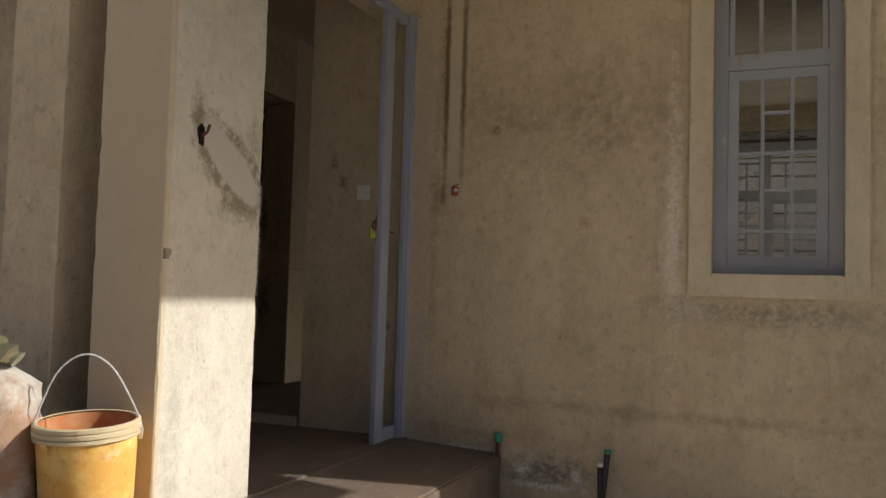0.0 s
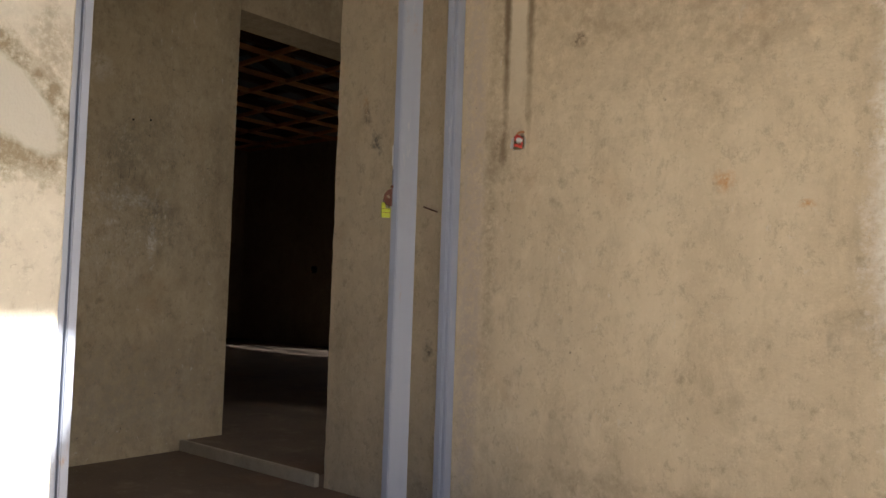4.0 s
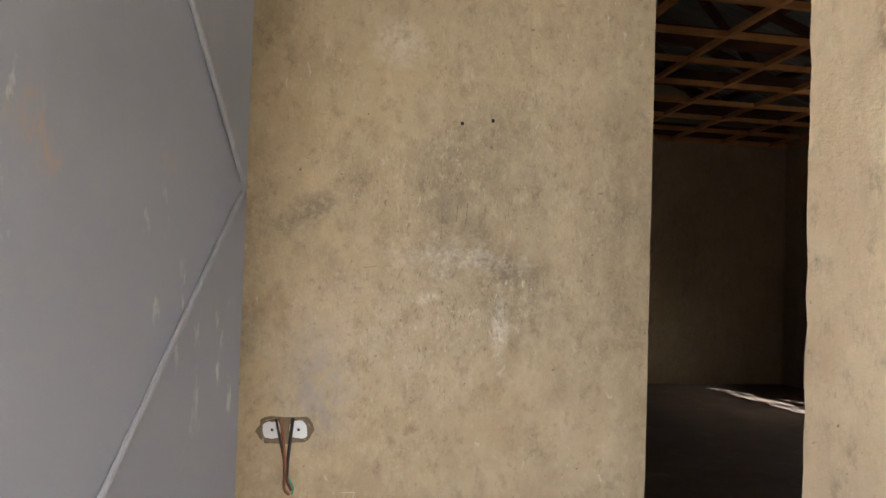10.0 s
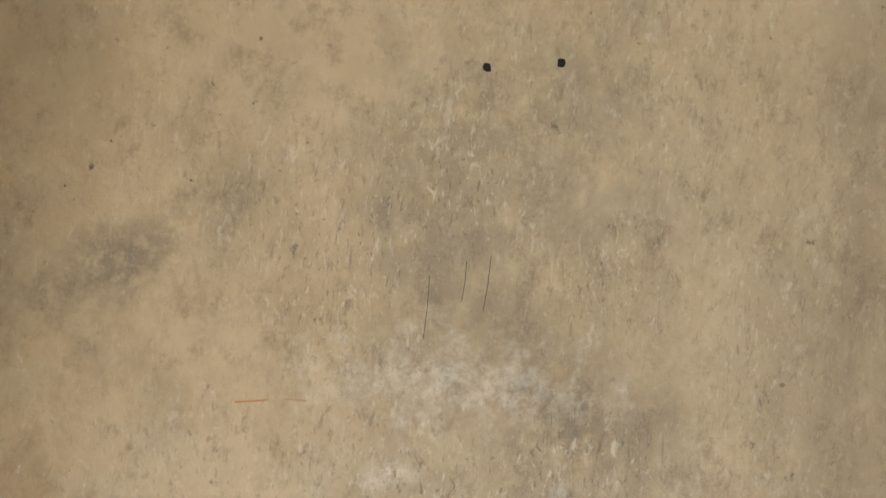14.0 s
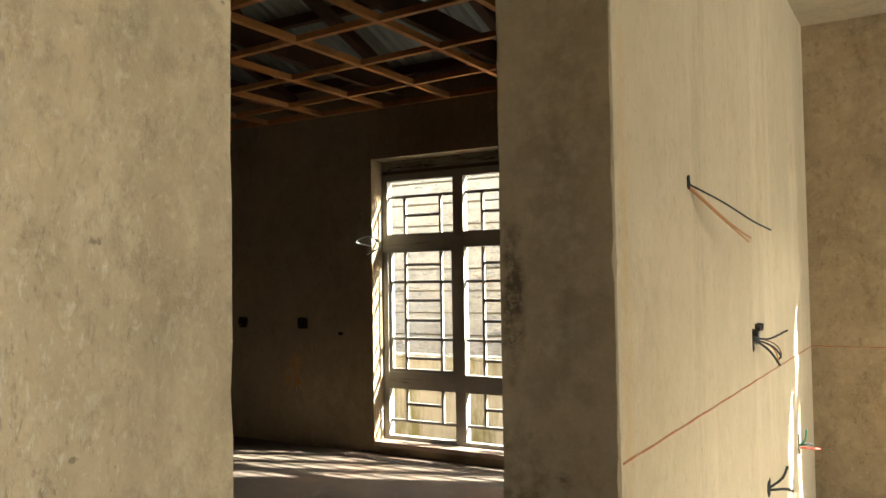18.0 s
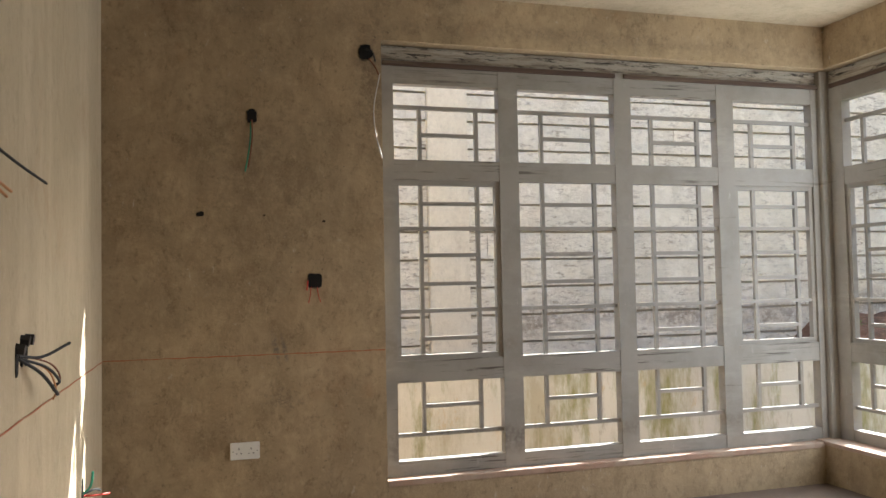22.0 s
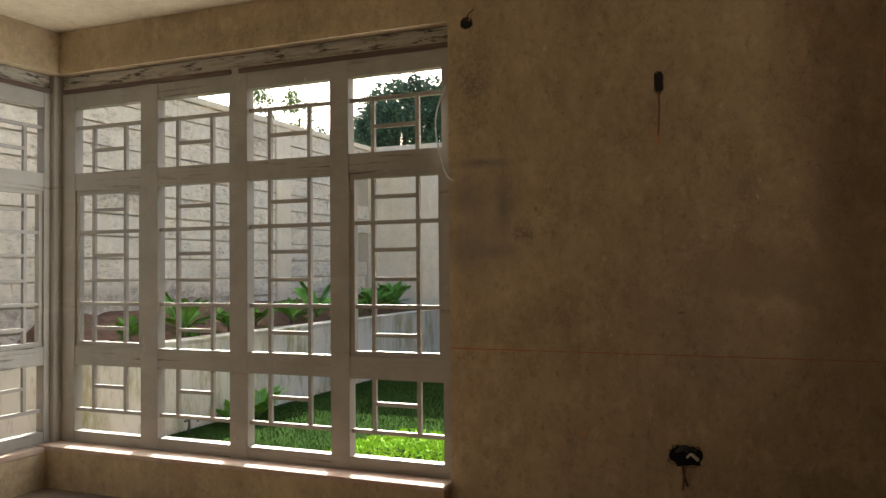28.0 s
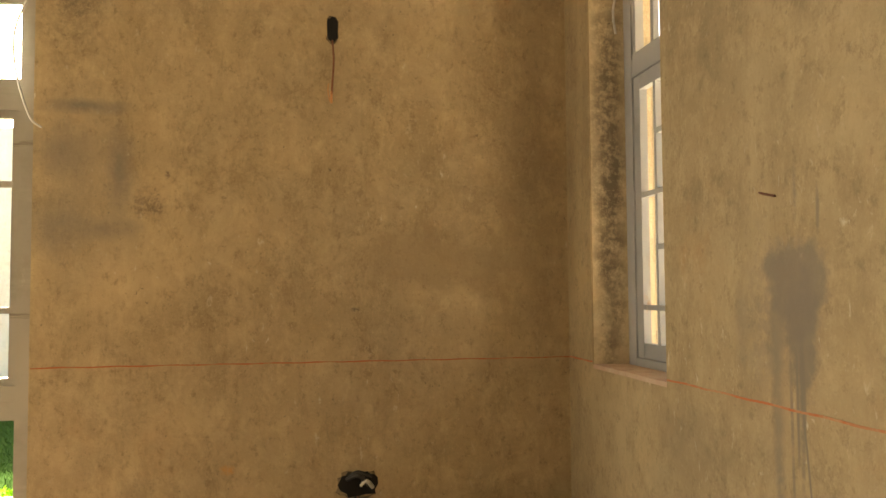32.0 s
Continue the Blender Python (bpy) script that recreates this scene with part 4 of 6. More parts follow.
def grille(parent, put, s0, s1, z0, z1, kind, material, fa=0.25, fb=0.79):
    """The bars of one light: 'top', 'mid' or 'low'."""
    w, h = s1 - s0, z1 - z0
    va, vb = s0 + fa * w, s0 + fb * w
    if kind == "top":
        f = z1 - h * 0.3
        bar("grille_bar", True, s0, s1, f, put, material, parent)
        for v in (va, vb):
            bar("grille_bar", False, z0, f, v, put, material, parent, deep=0.011)
        bar("grille_bar", True, va, vb, z0 + h * 0.34, put, material, parent, deep=0.010)
    elif kind == "low":
        f = z0 + h * 0.32
        bar("grille_bar", True, s0, s1, f, put, material, parent)
        for v in (va, vb):
            bar("grille_bar", False, f, z1, v, put, material, parent, deep=0.011)
        bar("grille_bar", True, va, vb, z0 + h * 0.68, put, material, parent, deep=0.010)
    else:
        for k in (0.27, 0.73):
            bar("grille_bar", True, s0, s1, z1 - h * k, put, material, parent)
        for v in (va, vb):
            bar("grille_bar", False, z0, z1, v, put, material, parent, deep=0.011)
        for k in (0.13, 0.42, 0.58, 0.885):
            bar("grille_bar", True, va, vb, z1 - h * k, put, material, parent, deep=0.010)


def big_window(name, put, s_start, s_end, bays, z_sill, z_head, lights, label, sashes=(0,), upright=(0.25, 0.79)):
    """A wide steel window: head rail, rails and mullions, three rows of grilled lights."""
    win = empty(name)
    (l0, l1), (m0, m1), (t0, t1) = lights
    D = 0.03
    lo, hi = min(s_start, s_end), max(s_start, s_end)
    for a, b in ((z_sill, l0), (l1, m0), (m1, t0), (t1, z_head - 0.085)):
        bar("rail", True, lo, hi, (a + b) / 2, put, M_rail, win, (b - a) / 2, D)
    edges = [lo] + [e for bay in bays for e in bay] + [hi]
    for a, b in zip(edges[::2], edges[1::2]):
        bar("mullion", False, z_sill, z_head - 0.085, (a + b) / 2, put, M_win, win, (b - a) / 2, D + 0.003)
    bar("head_board", True, lo, hi, z_head - 0.045, put, M_head, win, 0.04, 0.024, "dirty streaked timber head board")
    mid = (lo + hi) / 2
    for a, b in ((lo + 0.02, mid - 0.03), (mid + 0.03, hi - 0.02)):
        bar("track", True, a, b, z_head - 0.105, put, M_slot, win, 0.013, D + 0.016, "dark grimy rail slot")
    for i, (a, b) in enumerate(bays):
        for kind, (z0, z1) in zip(("low", "mid", "top"), lights):
            if kind == "mid" and i in sashes:
                sash = bar("sash", False, z0, z1, a + 0.014, put, M_win, win, 0.014, 0.018)
                bar("sash_stile", False, z0, z1, b - 0.014, put, M_win, sash, 0.014, 0.018)
                for c in (z0 + 0.014, z1 - 0.014):
                    bar("sash_rail", True, a + 0.028, b - 0.028, c, put, M_win, sash, 0.014, 0.0175)
                grille(sash, put, a, b, z0, z1, kind, M_win, *upright)
                continue
            grille(win, put, a, b, z0, z1, kind, M_win, *upright)
    return tagged(win, label, "window", kind="structure")


LIGHTS = ((0.332, 0.757), (0.878, 1.877), (1.99, 2.415))
big_window("window_1", lambda s, o, z: Vector((s, 5.06 + o, z)), -0.45, 2.5, [(-0.37, 0.25), (0.367, 0.988), (1.10, 1.70), (1.82, 2.41)], SILL, HEAD, LIGHTS,
           "wide dusty grey steel window with a barred grille, unglazed", (0, 3))
big_window("window_2", lambda s, o, z: Vector((2.55 + o, s, z)), 2.23, 4.99, [(2.295, 2.855), (2.972, 3.53), (3.656, 4.196), (4.33, 4.88)], SILL, HEAD, LIGHTS,
           "wide dusty grey steel window looking out on the lawn", (0, 3), (0.27, 0.75))
dl_b = [(DX0 + 0.052 + 0.719 * i, DX0 + 0.052 + 0.719 * i + 0.627) for i in range(4)]
big_window("window_3", lambda s, o, z: Vector((s, 5.13 + o, z)), DX0, DX1, dl_b, DS, DH, ((0.12, 0.501), (0.637, 1.639), (1.762, 2.198)),
           "steel grille window of the dark room, sun through its bars", (0, 3))
structure(box("corner_post", 2.455, 2.6, 4.992, 5.1, SILL, HEAD - 0.002, M_win, bevel=0.004), "grey steel post where the two windows meet", "window post")
bm = bmesh.new()
add_box(bm, -0.45, 2.353, N0 - 0.004, 5.028, SILL - 0.03, SILL + 0.004, 0.004)
structure(part("window_sill_north", bm, M_sill), "reddish cement window sill", "window sill")
bm = bmesh.new()
add_box(bm, 2.352, 2.518, 2.23, 5.028, SILL - 0.012, SILL + 0.012, 0.004)
structure(part("window_sill_east", bm, M_sill), "reddish cement window sill with sunlit strips", "window sill")
structure(box("window_sill_dark_room", DX0, DX1, N0 - 0.006, 5.1, DS - 0.03, DS + 0.004, M_sill, bevel=0.004), "reddish cement sill of the dark room's window", "window sill")

# front window: outer frame, openable sash with a barred grille, light above
put = lambda s, o, z: Vector((s, 0.085 + o, z))
win = empty("window_4")
X0, X1, Z0, Z1 = 1.592, 2.197, 0.925, 2.6
for c in (X0 + 0.033, X1 - 0.033):
    bar("frame_post", False, Z0, Z1, c, put, M_blue, win, 0.033, 0.02)
for c, h in ((Z0 + 0.02, 0.02), (2.01, 0.033), (Z1 - 0.025, 0.025)):
    bar("frame_rail", True, X0 + 0.066, X1 - 0.066, c, put, M_blue, win, h, 0.019)
sa, sb, sz0, sz1 = X0 + 0.068, X1 - 0.068, Z0 + 0.042, 1.975
for c in (sa + 0.026, sb - 0.026):
    bar("sash_stile", False, sz0, sz1, c, put, M_blue, win, 0.026, 0.014)
for c in (sz0 + 0.026, sz1 - 0.026):
    bar("sash_rail", True, sa + 0.052, sb - 0.052, c, put, M_blue, win, 0.026, 0.013)
ga, gb, gz0, gz1 = sa + 0.052, sb - 0.052, sz0 + 0.052, sz1 - 0.052
for f in (0.31, 0.69):
    bar("grille_bar", False, gz0, gz1, ga + f * (gb - ga), put, M_blue, win, 0.009, 0.011)
for f in (0.42, 0.86):
    bar("grille_bar", True, ga, gb, gz1 - f * (gz1 - gz0), put, M_blue, win, 0.009, 0.012)
for f in (0.19, 0.63):
    bar("grille_bar", True, ga + 0.31 * (gb - ga), ga + 0.69 * (gb - ga), gz1 - f * (gz1 - gz0), put, M_blue, win, 0.009, 0.0105)
for c in (X0 + 0.085, X1 - 0.085):
    bar("top_light_stile", False, 2.062, Z1 - 0.05, c, put, M_blue, win, 0.012, 0.016)
for f in (0.33, 0.66):
    bar("grille_bar", False, 2.06, Z1 - 0.05, X0 + 0.07 + f * (X1 - X0 - 0.14), put, M_blue, win, 0.01, 0.011)
bar("top_light_rail", True, X0 + 0.066, X1 - 0.066, 2.052, put, M_blue, win, 0.009, 0.0165)
bar("window_sill", True, X0, X1, Z0 + 0.006, lambda s, o, z: Vector((s, 0.18 + o, z)), M_sill, win, 0.008, 0.064, "reddish inner sill")
structure(win, "narrow blue-grey steel window with a square grille", "window")
band = empty("window_band")
for r in ((1.478, X0, -0.034, 0.0, 0.81, 2.72), (X1, 2.306, -0.034, 0.0, 0.81, 2.72), (X0, X1, -0.034, 0.0, 0.81, Z0 + 0.002), (X0, X1, -0.034, 0.0, Z1, 2.72)):
    box("band", *r, M_trim, band, bevel=0.004)
structure(band, "raised cement band round the front window", "trim")

# ---- front door ----
DXP = -0.135
frame_ob = empty("door_frame")
for nm, x0, x1, y0, y1 in (("jamb", DXP - 0.04, DXP + 0.014, -1.544, -1.507), ("jamb_groove", DXP - 0.04, DXP - 0.004, -1.507, -1.494), ("jamb_lip", DXP - 0.04, DXP + 0.008, -1.494, -1.478),
                           ("jamb", DXP, DXP + 0.045, -0.046, -0.003), ("jamb_lip", DXP, DXP + 0.03, -0.06, -0.046), ("mullion", DXP - 0.018, DXP + 0.004, -0.306, -0.207), ("mullion_lip", DXP - 0.018, DXP + 0.009, -0.317, -0.306)):
    box(nm, x0, x1, y0, y1, PORCH, 2.42, M_frame, frame_ob, bevel=0.003)
box("stop", DXP - 0.027, DXP - 0.019, -0.311, -0.28, PORCH, 2.42, M_frame, frame_ob)
box("stop", DXP - 0.02, DXP - 0.001, -0.03, -0.003, PORCH, 2.42, M_frame, frame_ob)
box("stop", DXP - 0.04, DXP - 0.01, -1.477, -1.462, PORCH, 2.42, M_frame, frame_ob)
box("sidelight_rail", DXP - 0.016, DXP + 0.003, -0.206, -0.061, PORCH, PORCH + 0.08, M_frame, frame_ob, bevel=0.003)
box("head", DXP - 0.03, DXP + 0.012, -1.477, -0.061, 2.36, 2.419, M_frame, frame_ob, bevel=0.003)
structure(frame_ob, "pale grey primed steel door frame with an open narrow sidelight", "door frame")

leaf = empty("front_door", (-0.17, -1.465, HALL + 0.02))
leaf.rotation_euler = (0, 0, math.atan2(0.475, -1.2))
LW, LH = 1.32, 2.26
box("panel", 0.0, LW, -0.003, 0.003, 0.0, LH, M_door, leaf)
for nm, r in (("stile", (0, 0.04, 0.003, 0.04, 0, LH)), ("stile", (LW - 0.012, LW, 0.003, 0.04, 0, LH)), ("rail", (0.04, LW - 0.012, 0.003, 0.04, 0, 0.05)), ("rail", (0.04, LW - 0.012, 0.003, 0.04, LH - 0.05, LH))):
    box(nm, *r, M_door, leaf, bevel=0.003)
for a, b in (((1.285, 1.362), (0.16, 0.12)), ((1.285, 1.386), (0.56, LH - 0.01))):
    tube("rod", [(a[0], -0.011, a[1]), (b[0], -0.009, b[1])], 0.0065, M_rod, leaf, "round steel decorative rod", 8)
tagged(leaf, "open grey steel door with welded diagonal rods", "door")

# ---- fittings on the door ----
def plate_of(outline, holes, half, turn=None):
    """A flat plate, upright in its own x and z, with round holes through it."""
    bm = bmesh.new()
    loops = [outline] + holes
    edges = []
    for ring in loops:
        v = [bm.verts.new((u, -half, w)) for u, w in ring]
        edges += [bm.edges.new((a, b)) for a, b in zip(v, v[1:] + v[:1])]
    bmesh.ops.triangle_fill(bm, edges=edges, use_beauty=True)
    made = bmesh.ops.extrude_face_region(bm, geom=list(bm.faces))
    for v in made["geom"]:
        if isinstance(v, bmesh.types.BMVert):
            v.co.y = half
    return bm


def ring_of(cx, cz, r, n=12):
    return [(cx + r * math.cos(2 * math.pi * k / n), cz + r * math.sin(2 * math.pi * k / n)) for k in range(n)]


lock = empty("padlock", (-0.178, -0.324, 1.118))
lock.scale = (0.74, 0.62, 0.76)
part("body", plate_of([(-0.022, -0.05), (0.021, -0.05), (0.022, -0.004), (-0.004, -0.003), (-0.005, 0.022), (-0.022, 0.023), (-0.0235, -0.01)], [], 0.011), M_lime_paint, lock, "worn yellow-green lock body")
for z in (-0.008, -0.026):
    box("seam", -0.0226, 0.0216, -0.0114, 0.0114, z - 0.0012, z + 0.0012, M_rust, lock)
tube("shackle", bend([(-0.012, 0, 0.018), (-0.012, 0, 0.034), (0.002, 0, 0.046), (0.016, 0, 0.036), (0.017, 0, -0.006)], 5), 0.0042, M_chrome, lock, "bright steel shackle")
lock.rotation_euler = (0, 0, radians(62))
tagged(lock, "yellow-green padlock hanging open on a rusty hasp", "padlock")
hasp = empty("hasp", (-0.158, -0.318, 1.15))
rim = [(0.012, -0.03), (0.014, 0.038), (0.0, 0.042), (-0.02, 0.034), (-0.034, 0.014), (-0.036, -0.008), (-0.026, -0.026), (-0.008, -0.034)]
part("plate", plate_of(rim, [ring_of(-0.014, 0.006, 0.0085)], 0.0028), M_rust, hasp, "rusty iron plate")
tube("bolt", [(0.006, 0.0, -0.03), (0.006, 0.0, 0.125)], 0.005, M_rod, hasp, "dark steel bolt")
box("keeper", -0.004, 0.016, -0.006, 0.006, 0.044, 0.056, M_rust, hasp, bevel=0.002)
hasp.scale = (0.8, 1, 0.85)
hasp.rotation_euler = (0, 0, radians(62))
tagged(hasp, "rusty iron hasp with a round eye on the door frame", "hasp")

# ---- electrical fittings ----
def wall_box(name, face, s, z, wide, high, label, wires=(), hole=M_black, lip=True, category="socket box", square=0.45, rough=0.05, waist=0.0):
    """An open box in the render, its dark inside a flat face, with a ragged lip and loose wires (material, then places
    along, out, up from its middle).
    """
    f, ob = FACES[face], empty(name)
    bm = bmesh.new()
    rnd = random.Random(name + str(s))
    n = 20
    def outline(k, o, j):
        out = []
        for i in range(n):
            a = 2 * math.pi * i / n
            c, d = math.copysign(abs(math.cos(a)) ** square, math.cos(a)) * (1 - waist * abs(math.cos(a)) ** 3), math.copysign(abs(math.sin(a)) ** square, math.sin(a))
            r = k + rnd.uniform(-j, j)
            out.append(bm.verts.new(f(s + c * wide / 2 * r, o, z + d * high / 2 * r)))
        return out
    r0, r1 = outline(1.16, -0.001, 0.1 + rough * 0.5), outline(1.0, 0.004, rough)
    for i in range(n):
        bm.faces.new((r0[i], r1[i], r1[(i + 1) % n], r0[(i + 1) % n]))
    part("lip", bm, M_wet if lip else M_fresh, ob)
    bm = bmesh.new()
    c = outline(1.03, 0.0046, rough)
    bm.faces.new(c)
    part("cavity", bm, hole, ob, "")
    for m, pts, rad in wires:
        tube("wire", bend([f(s + u, 0.004 + o, z + v) for u, o, v in pts], 4), rad, m, ob)
    return tagged(ob, label, category)


def socket_plate(face, s, z, wide, high, label, double=True):
    f, ob = FACES[face], empty("socket_plate" if double else "light_switch")
    bm = bmesh.new()
    a, b = f(s - wide / 2, 0.0, z - high / 2), f(s + wide / 2, 0.011, z + high / 2)
    add_box(bm, min(a.x, b.x), max(a.x, b.x), min(a.y, b.y), max(a.y, b.y), z - high / 2, z + high / 2, 0.003)
    part("plate", bm, M_white, ob)
    def small(name, u, v, w, h, m, o=0.0125):
        p, q = f(s + u - w / 2, 0.009, z + v - h / 2), f(s + u + w / 2, o, z + v + h / 2)
        box(name, min(p.x, q.x), max(p.x, q.x), min(p.y, q.y), max(p.y, q.y), p.z, q.z, m, ob)
    if double:
        for k in (-1, 1):
            small("switch", k * 0.055, 0.018, 0.012, 0.02, M_white, 0.015)
            small("pin_hole", k * 0.03, 0.012, 0.004, 0.009, M_black, 0.0114)
            for d in (-0.011, 0.011):
                small("pin_hole", k * 0.03 + d, -0.012, 0.0065, 0.004, M_black, 0.0114)
        for k in (-1, 1):
            small("screw", k * 0.06, -0.001, 0.004, 0.004, M_cable, 0.0114)
    else:
        small("rocker", 0, 0, 0.03, 0.05, M_white, 0.0155)
        for k in (-1, 1):
            small("screw", k * 0.03, 0, 0.004, 0.004, M_cable, 0.0114)
    return tagged(ob, label, "socket" if double else "switch")


socket_plate("north", -1.187, 0.472, 0.146, 0.086, "white double socket plate on the tan wall")
socket_plate("front", -0.413, 1.378, 0.086, 0.086, "white light switch on the wall inside the door", False)
wall_box("lamp_outlet", "north", -1.138, 2.183, 0.062, 0.07, "dark lamp outlet with a hanging wire", [
    (M_brown, [(0, 0, -0.02), (0.0, 0.02, -0.12), (-0.02, 0.012, -0.27)], 0.004), (M_green, [(-0.005, 0, -0.03), (-0.012, 0.014, -0.15), (-0.036, 0.01, -0.29)], 0.004)], category="lamp outlet", square=0.85, rough=0.12, waist=0.22)
wall_box("switch_box", "north", -0.824, 1.327, 0.072, 0.072, "square black switch box with thin red wires", [
    (M_red, [(-0.02, 0.0, -0.035), (-0.026, 0.006, -0.08), (-0.034, 0.004, -0.115)], 0.002), (M_red, [(0.012, 0.0, -0.035), (0.018, 0.006, -0.08), (0.03, 0.004, -0.115)], 0.002), (M_red, [(-0.036, 0.0, 0.0), (-0.04, 0.006, -0.03), (-0.043, 0.006, -0.05)], 0.004)])
wall_box("corner_outlet", "north", -0.537, 2.552, 0.07, 0.08, "ragged black outlet hole by the window head", [
    (M_brown, [(0.02, 0, -0.03), (0.05, 0.015, -0.08), (0.07, 0.01, -0.12)], 0.004), (M_cable, [(0.0, 0, 0.02), (0.03, 0.03, 0.0), (0.05, 0.02, -0.05)], 0.005)], category="outlet", square=0.8, rough=0.14)
tagged(tube("loose_cable", bend([FACES["north"](-0.46, 0.01, 2.44), FACES["north"](-0.5, 0.03, 2.25), FACES["north"](-0.49, 0.03, 2.1), FACES["north"](-0.455, 0.015, 1.98)], 6), 0.003, M_greycable), "thin grey cable hanging by the window", "cable")
for s, z, r in ((-1.397, 1.675, 0.016), (-0.772, 1.64, 0.007), (-1.08, 1.67, 0.005)):
    patch("wall_hole", "north", s, z, r * 2.4, r * 1.6, M_black, 0.002, int(s * 100), 0.2, 12, label="small dark hole in the render", category="hole")
wall_box("lamp_outlet", "east", 1.172, 2.205, 0.052, 0.095, "dark lamp outlet with a short hanging wire", [
    (M_brown, [(0, 0, -0.04), (-0.004, 0.02, -0.13), (0.004, 0.014, -0.25)], 0.004), (M_orange, [(0.004, 0.014, -0.24), (0.004, 0.012, -0.262), (0.004, 0.012, -0.285)], 0.005), (M_orange, [(0.015, 0.01, -0.21), (0.017, 0.012, -0.24), (0.01, 0.012, -0.28)], 0.002)], category="lamp outlet", square=0.85, rough=0.12, waist=0.22)
wall_box("corner_outlet", "east", 2.125, 2.605, 0.06, 0.055, "ragged black outlet hole by the east window's head", [
    (M_orange, [(-0.015, 0, 0.01), (-0.04, 0.02, 0.05), (-0.055, 0.015, 0.1)], 0.003), (M_cable, [(0.0, 0, 0.01), (-0.02, 0.03, 0.03), (-0.05, 0.02, 0.06)], 0.003)], category="outlet", square=0.8, rough=0.14)
wall_box("junction_box", "east", 1.078, 0.49, 0.13, 0.085, "broken black junction box with bundled cables", [
    (M_cable, [(0.04, 0.0, 0.02), (0.0, 0.035, 0.04), (-0.04, 0.015, 0.0)], 0.009), (M_greycable, [(-0.02, 0.0, 0.01), (-0.035, 0.03, 0.015), (-0.055, 0.01, -0.01)], 0.008),
    (M_cable, [(0.03, 0.0, 0.03), (0.0, 0.02, 0.05), (-0.05, 0.02, 0.03)], 0.007), (M_brown, [(0.0, 0.01, -0.04), (0.005, 0.02, -0.09), (0.012, 0.015, -0.15)], 0.006),
    (M_cable, [(0.01, 0.01, -0.04), (0.005, 0.02, -0.08), (-0.01, 0.015, -0.13)], 0.005), (M_chalk, [(-0.01, 0.02, 0.0), (-0.03, 0.035, 0.02), (-0.05, 0.02, 0.0)], 0.006)], category="junction box", square=0.6, rough=0.16)
wall_box("outlet", "front", 0.178, 1.375, 0.052, 0.05, "broken outlet box with red tape and wires", [
    (M_tape, [(-0.012, 0, 0.012), (0.004, 0.018, 0.02), (0.024, 0.012, 0.006)], 0.007), (M_tape, [(-0.016, 0, -0.01), (0.004, 0.02, -0.014), (0.022, 0.01, -0.02)], 0.006), (M_tape, [(0.0, 0.0, 0.016), (0.02, 0.018, 0.012), (0.024, 0.012, -0.012)], 0.004),
    (M_chalk, [(0.004, 0.005, 0.0), (0.014, 0.022, 0.006), (0.024, 0.014, 0.0)], 0.008), (M_orange, [(-0.016, 0, 0.02), (0.006, 0.01, 0.034), (0.028, 0.008, 0.036)], 0.004), (M_greycable, [(-0.024, 0, 0.016), (-0.02, 0.01, 0.0), (-0.026, 0.006, -0.02)], 0.006)], hole=M_wet, lip=False, category="outlet")
double = wall_box("double_box", "hall", -0.866, 0.72, 0.132, 0.068, "open white double socket box with hanging wires", [
    (M_cable, [(0.02, 0.0, 0.032), (0.016, 0.03, 0.0), (0.01, 0.02, -0.07), (0.008, 0.02, -0.13)], 0.0045), (M_brown, [(-0.016, 0.0, 0.032), (-0.008, 0.034, -0.0), (0.002, 0.025, -0.08), (0.002, 0.025, -0.15), (0.016, 0.02, -0.172)], 0.0045),
    (M_cable, [(-0.026, 0.0, 0.03), (-0.016, 0.03, -0.01), (-0.002, 0.024, -0.07), (0.006, 0.022, -0.12)], 0.0035), (M_rust, [(0.0, 0.022, -0.08), (0.004, 0.026, -0.12), (0.022, 0.022, -0.16)], 0.004), (M_green, [(0.006, 0.016, -0.12), (0.026, 0.02, -0.15), (0.024, 0.02, -0.172)], 0.0025)], hole=M_wet, square=0.6, rough=0.08)
for k in (-1, 1):
    patch("back_plate", "hall", -0.866 + k * 0.036, 0.722, 0.05, 0.052, M_knock, 0.0056, 60 + k, 0.12, 20).parent = double
    patch("knockout", "hall", -0.866 + k * 0.036, 0.722, 0.008, 0.008, M_black, 0.0062, 62 + k, 0.1, 10).parent = double

cluster = empty("conduit_cluster")
f = FACES["hall"]
for i, (s, z) in enumerate(((3.10, 1.15), (3.16, 1.17), (3.215, 1.17))):
    tube("conduit_end", [f(s, -0.005, z), f(s, 0.022, z - 0.004)], 0.016, M_pipe, cluster)
    patch("slot", "hall", s, z - 0.03, 0.035, 0.09, M_black, 0.003, i, 0.15, 14).parent = cluster
for m, pts, r in ((M_cable, [(3.13, 0, 1.13), (3.22, 0.09, 1.12), (3.33, 0.2, 1.16)], 0.006), (M_cable, [(3.13, 0, 1.12), (3.24, 0.08, 1.06), (3.36, 0.13, 0.98), (3.42, 0.12, 0.97)], 0.007),
                  (M_cable, [(3.15, 0, 1.12), (3.26, 0.1, 1.08), (3.38, 0.14, 1.02), (3.43, 0.1, 1.0)], 0.006), (M_orange, [(3.17, 0, 1.12), (3.28, 0.1, 1.07), (3.4, 0.12, 0.99), (3.43, 0.1, 0.95)], 0.004),
                  (M_brown, [(3.18, 0, 1.13), (3.3, 0.11, 1.09), (3.4, 0.14, 1.03), (3.42, 0.1, 0.98)], 0.004)):
    tube("cable", bend([f(3.13 + (p[0] - 3.13) * 0.62, p[1] * 0.55, 1.12 + (p[2] - 1.12) * 0.8) for p in pts], 5), r * 0.7, m, cluster)
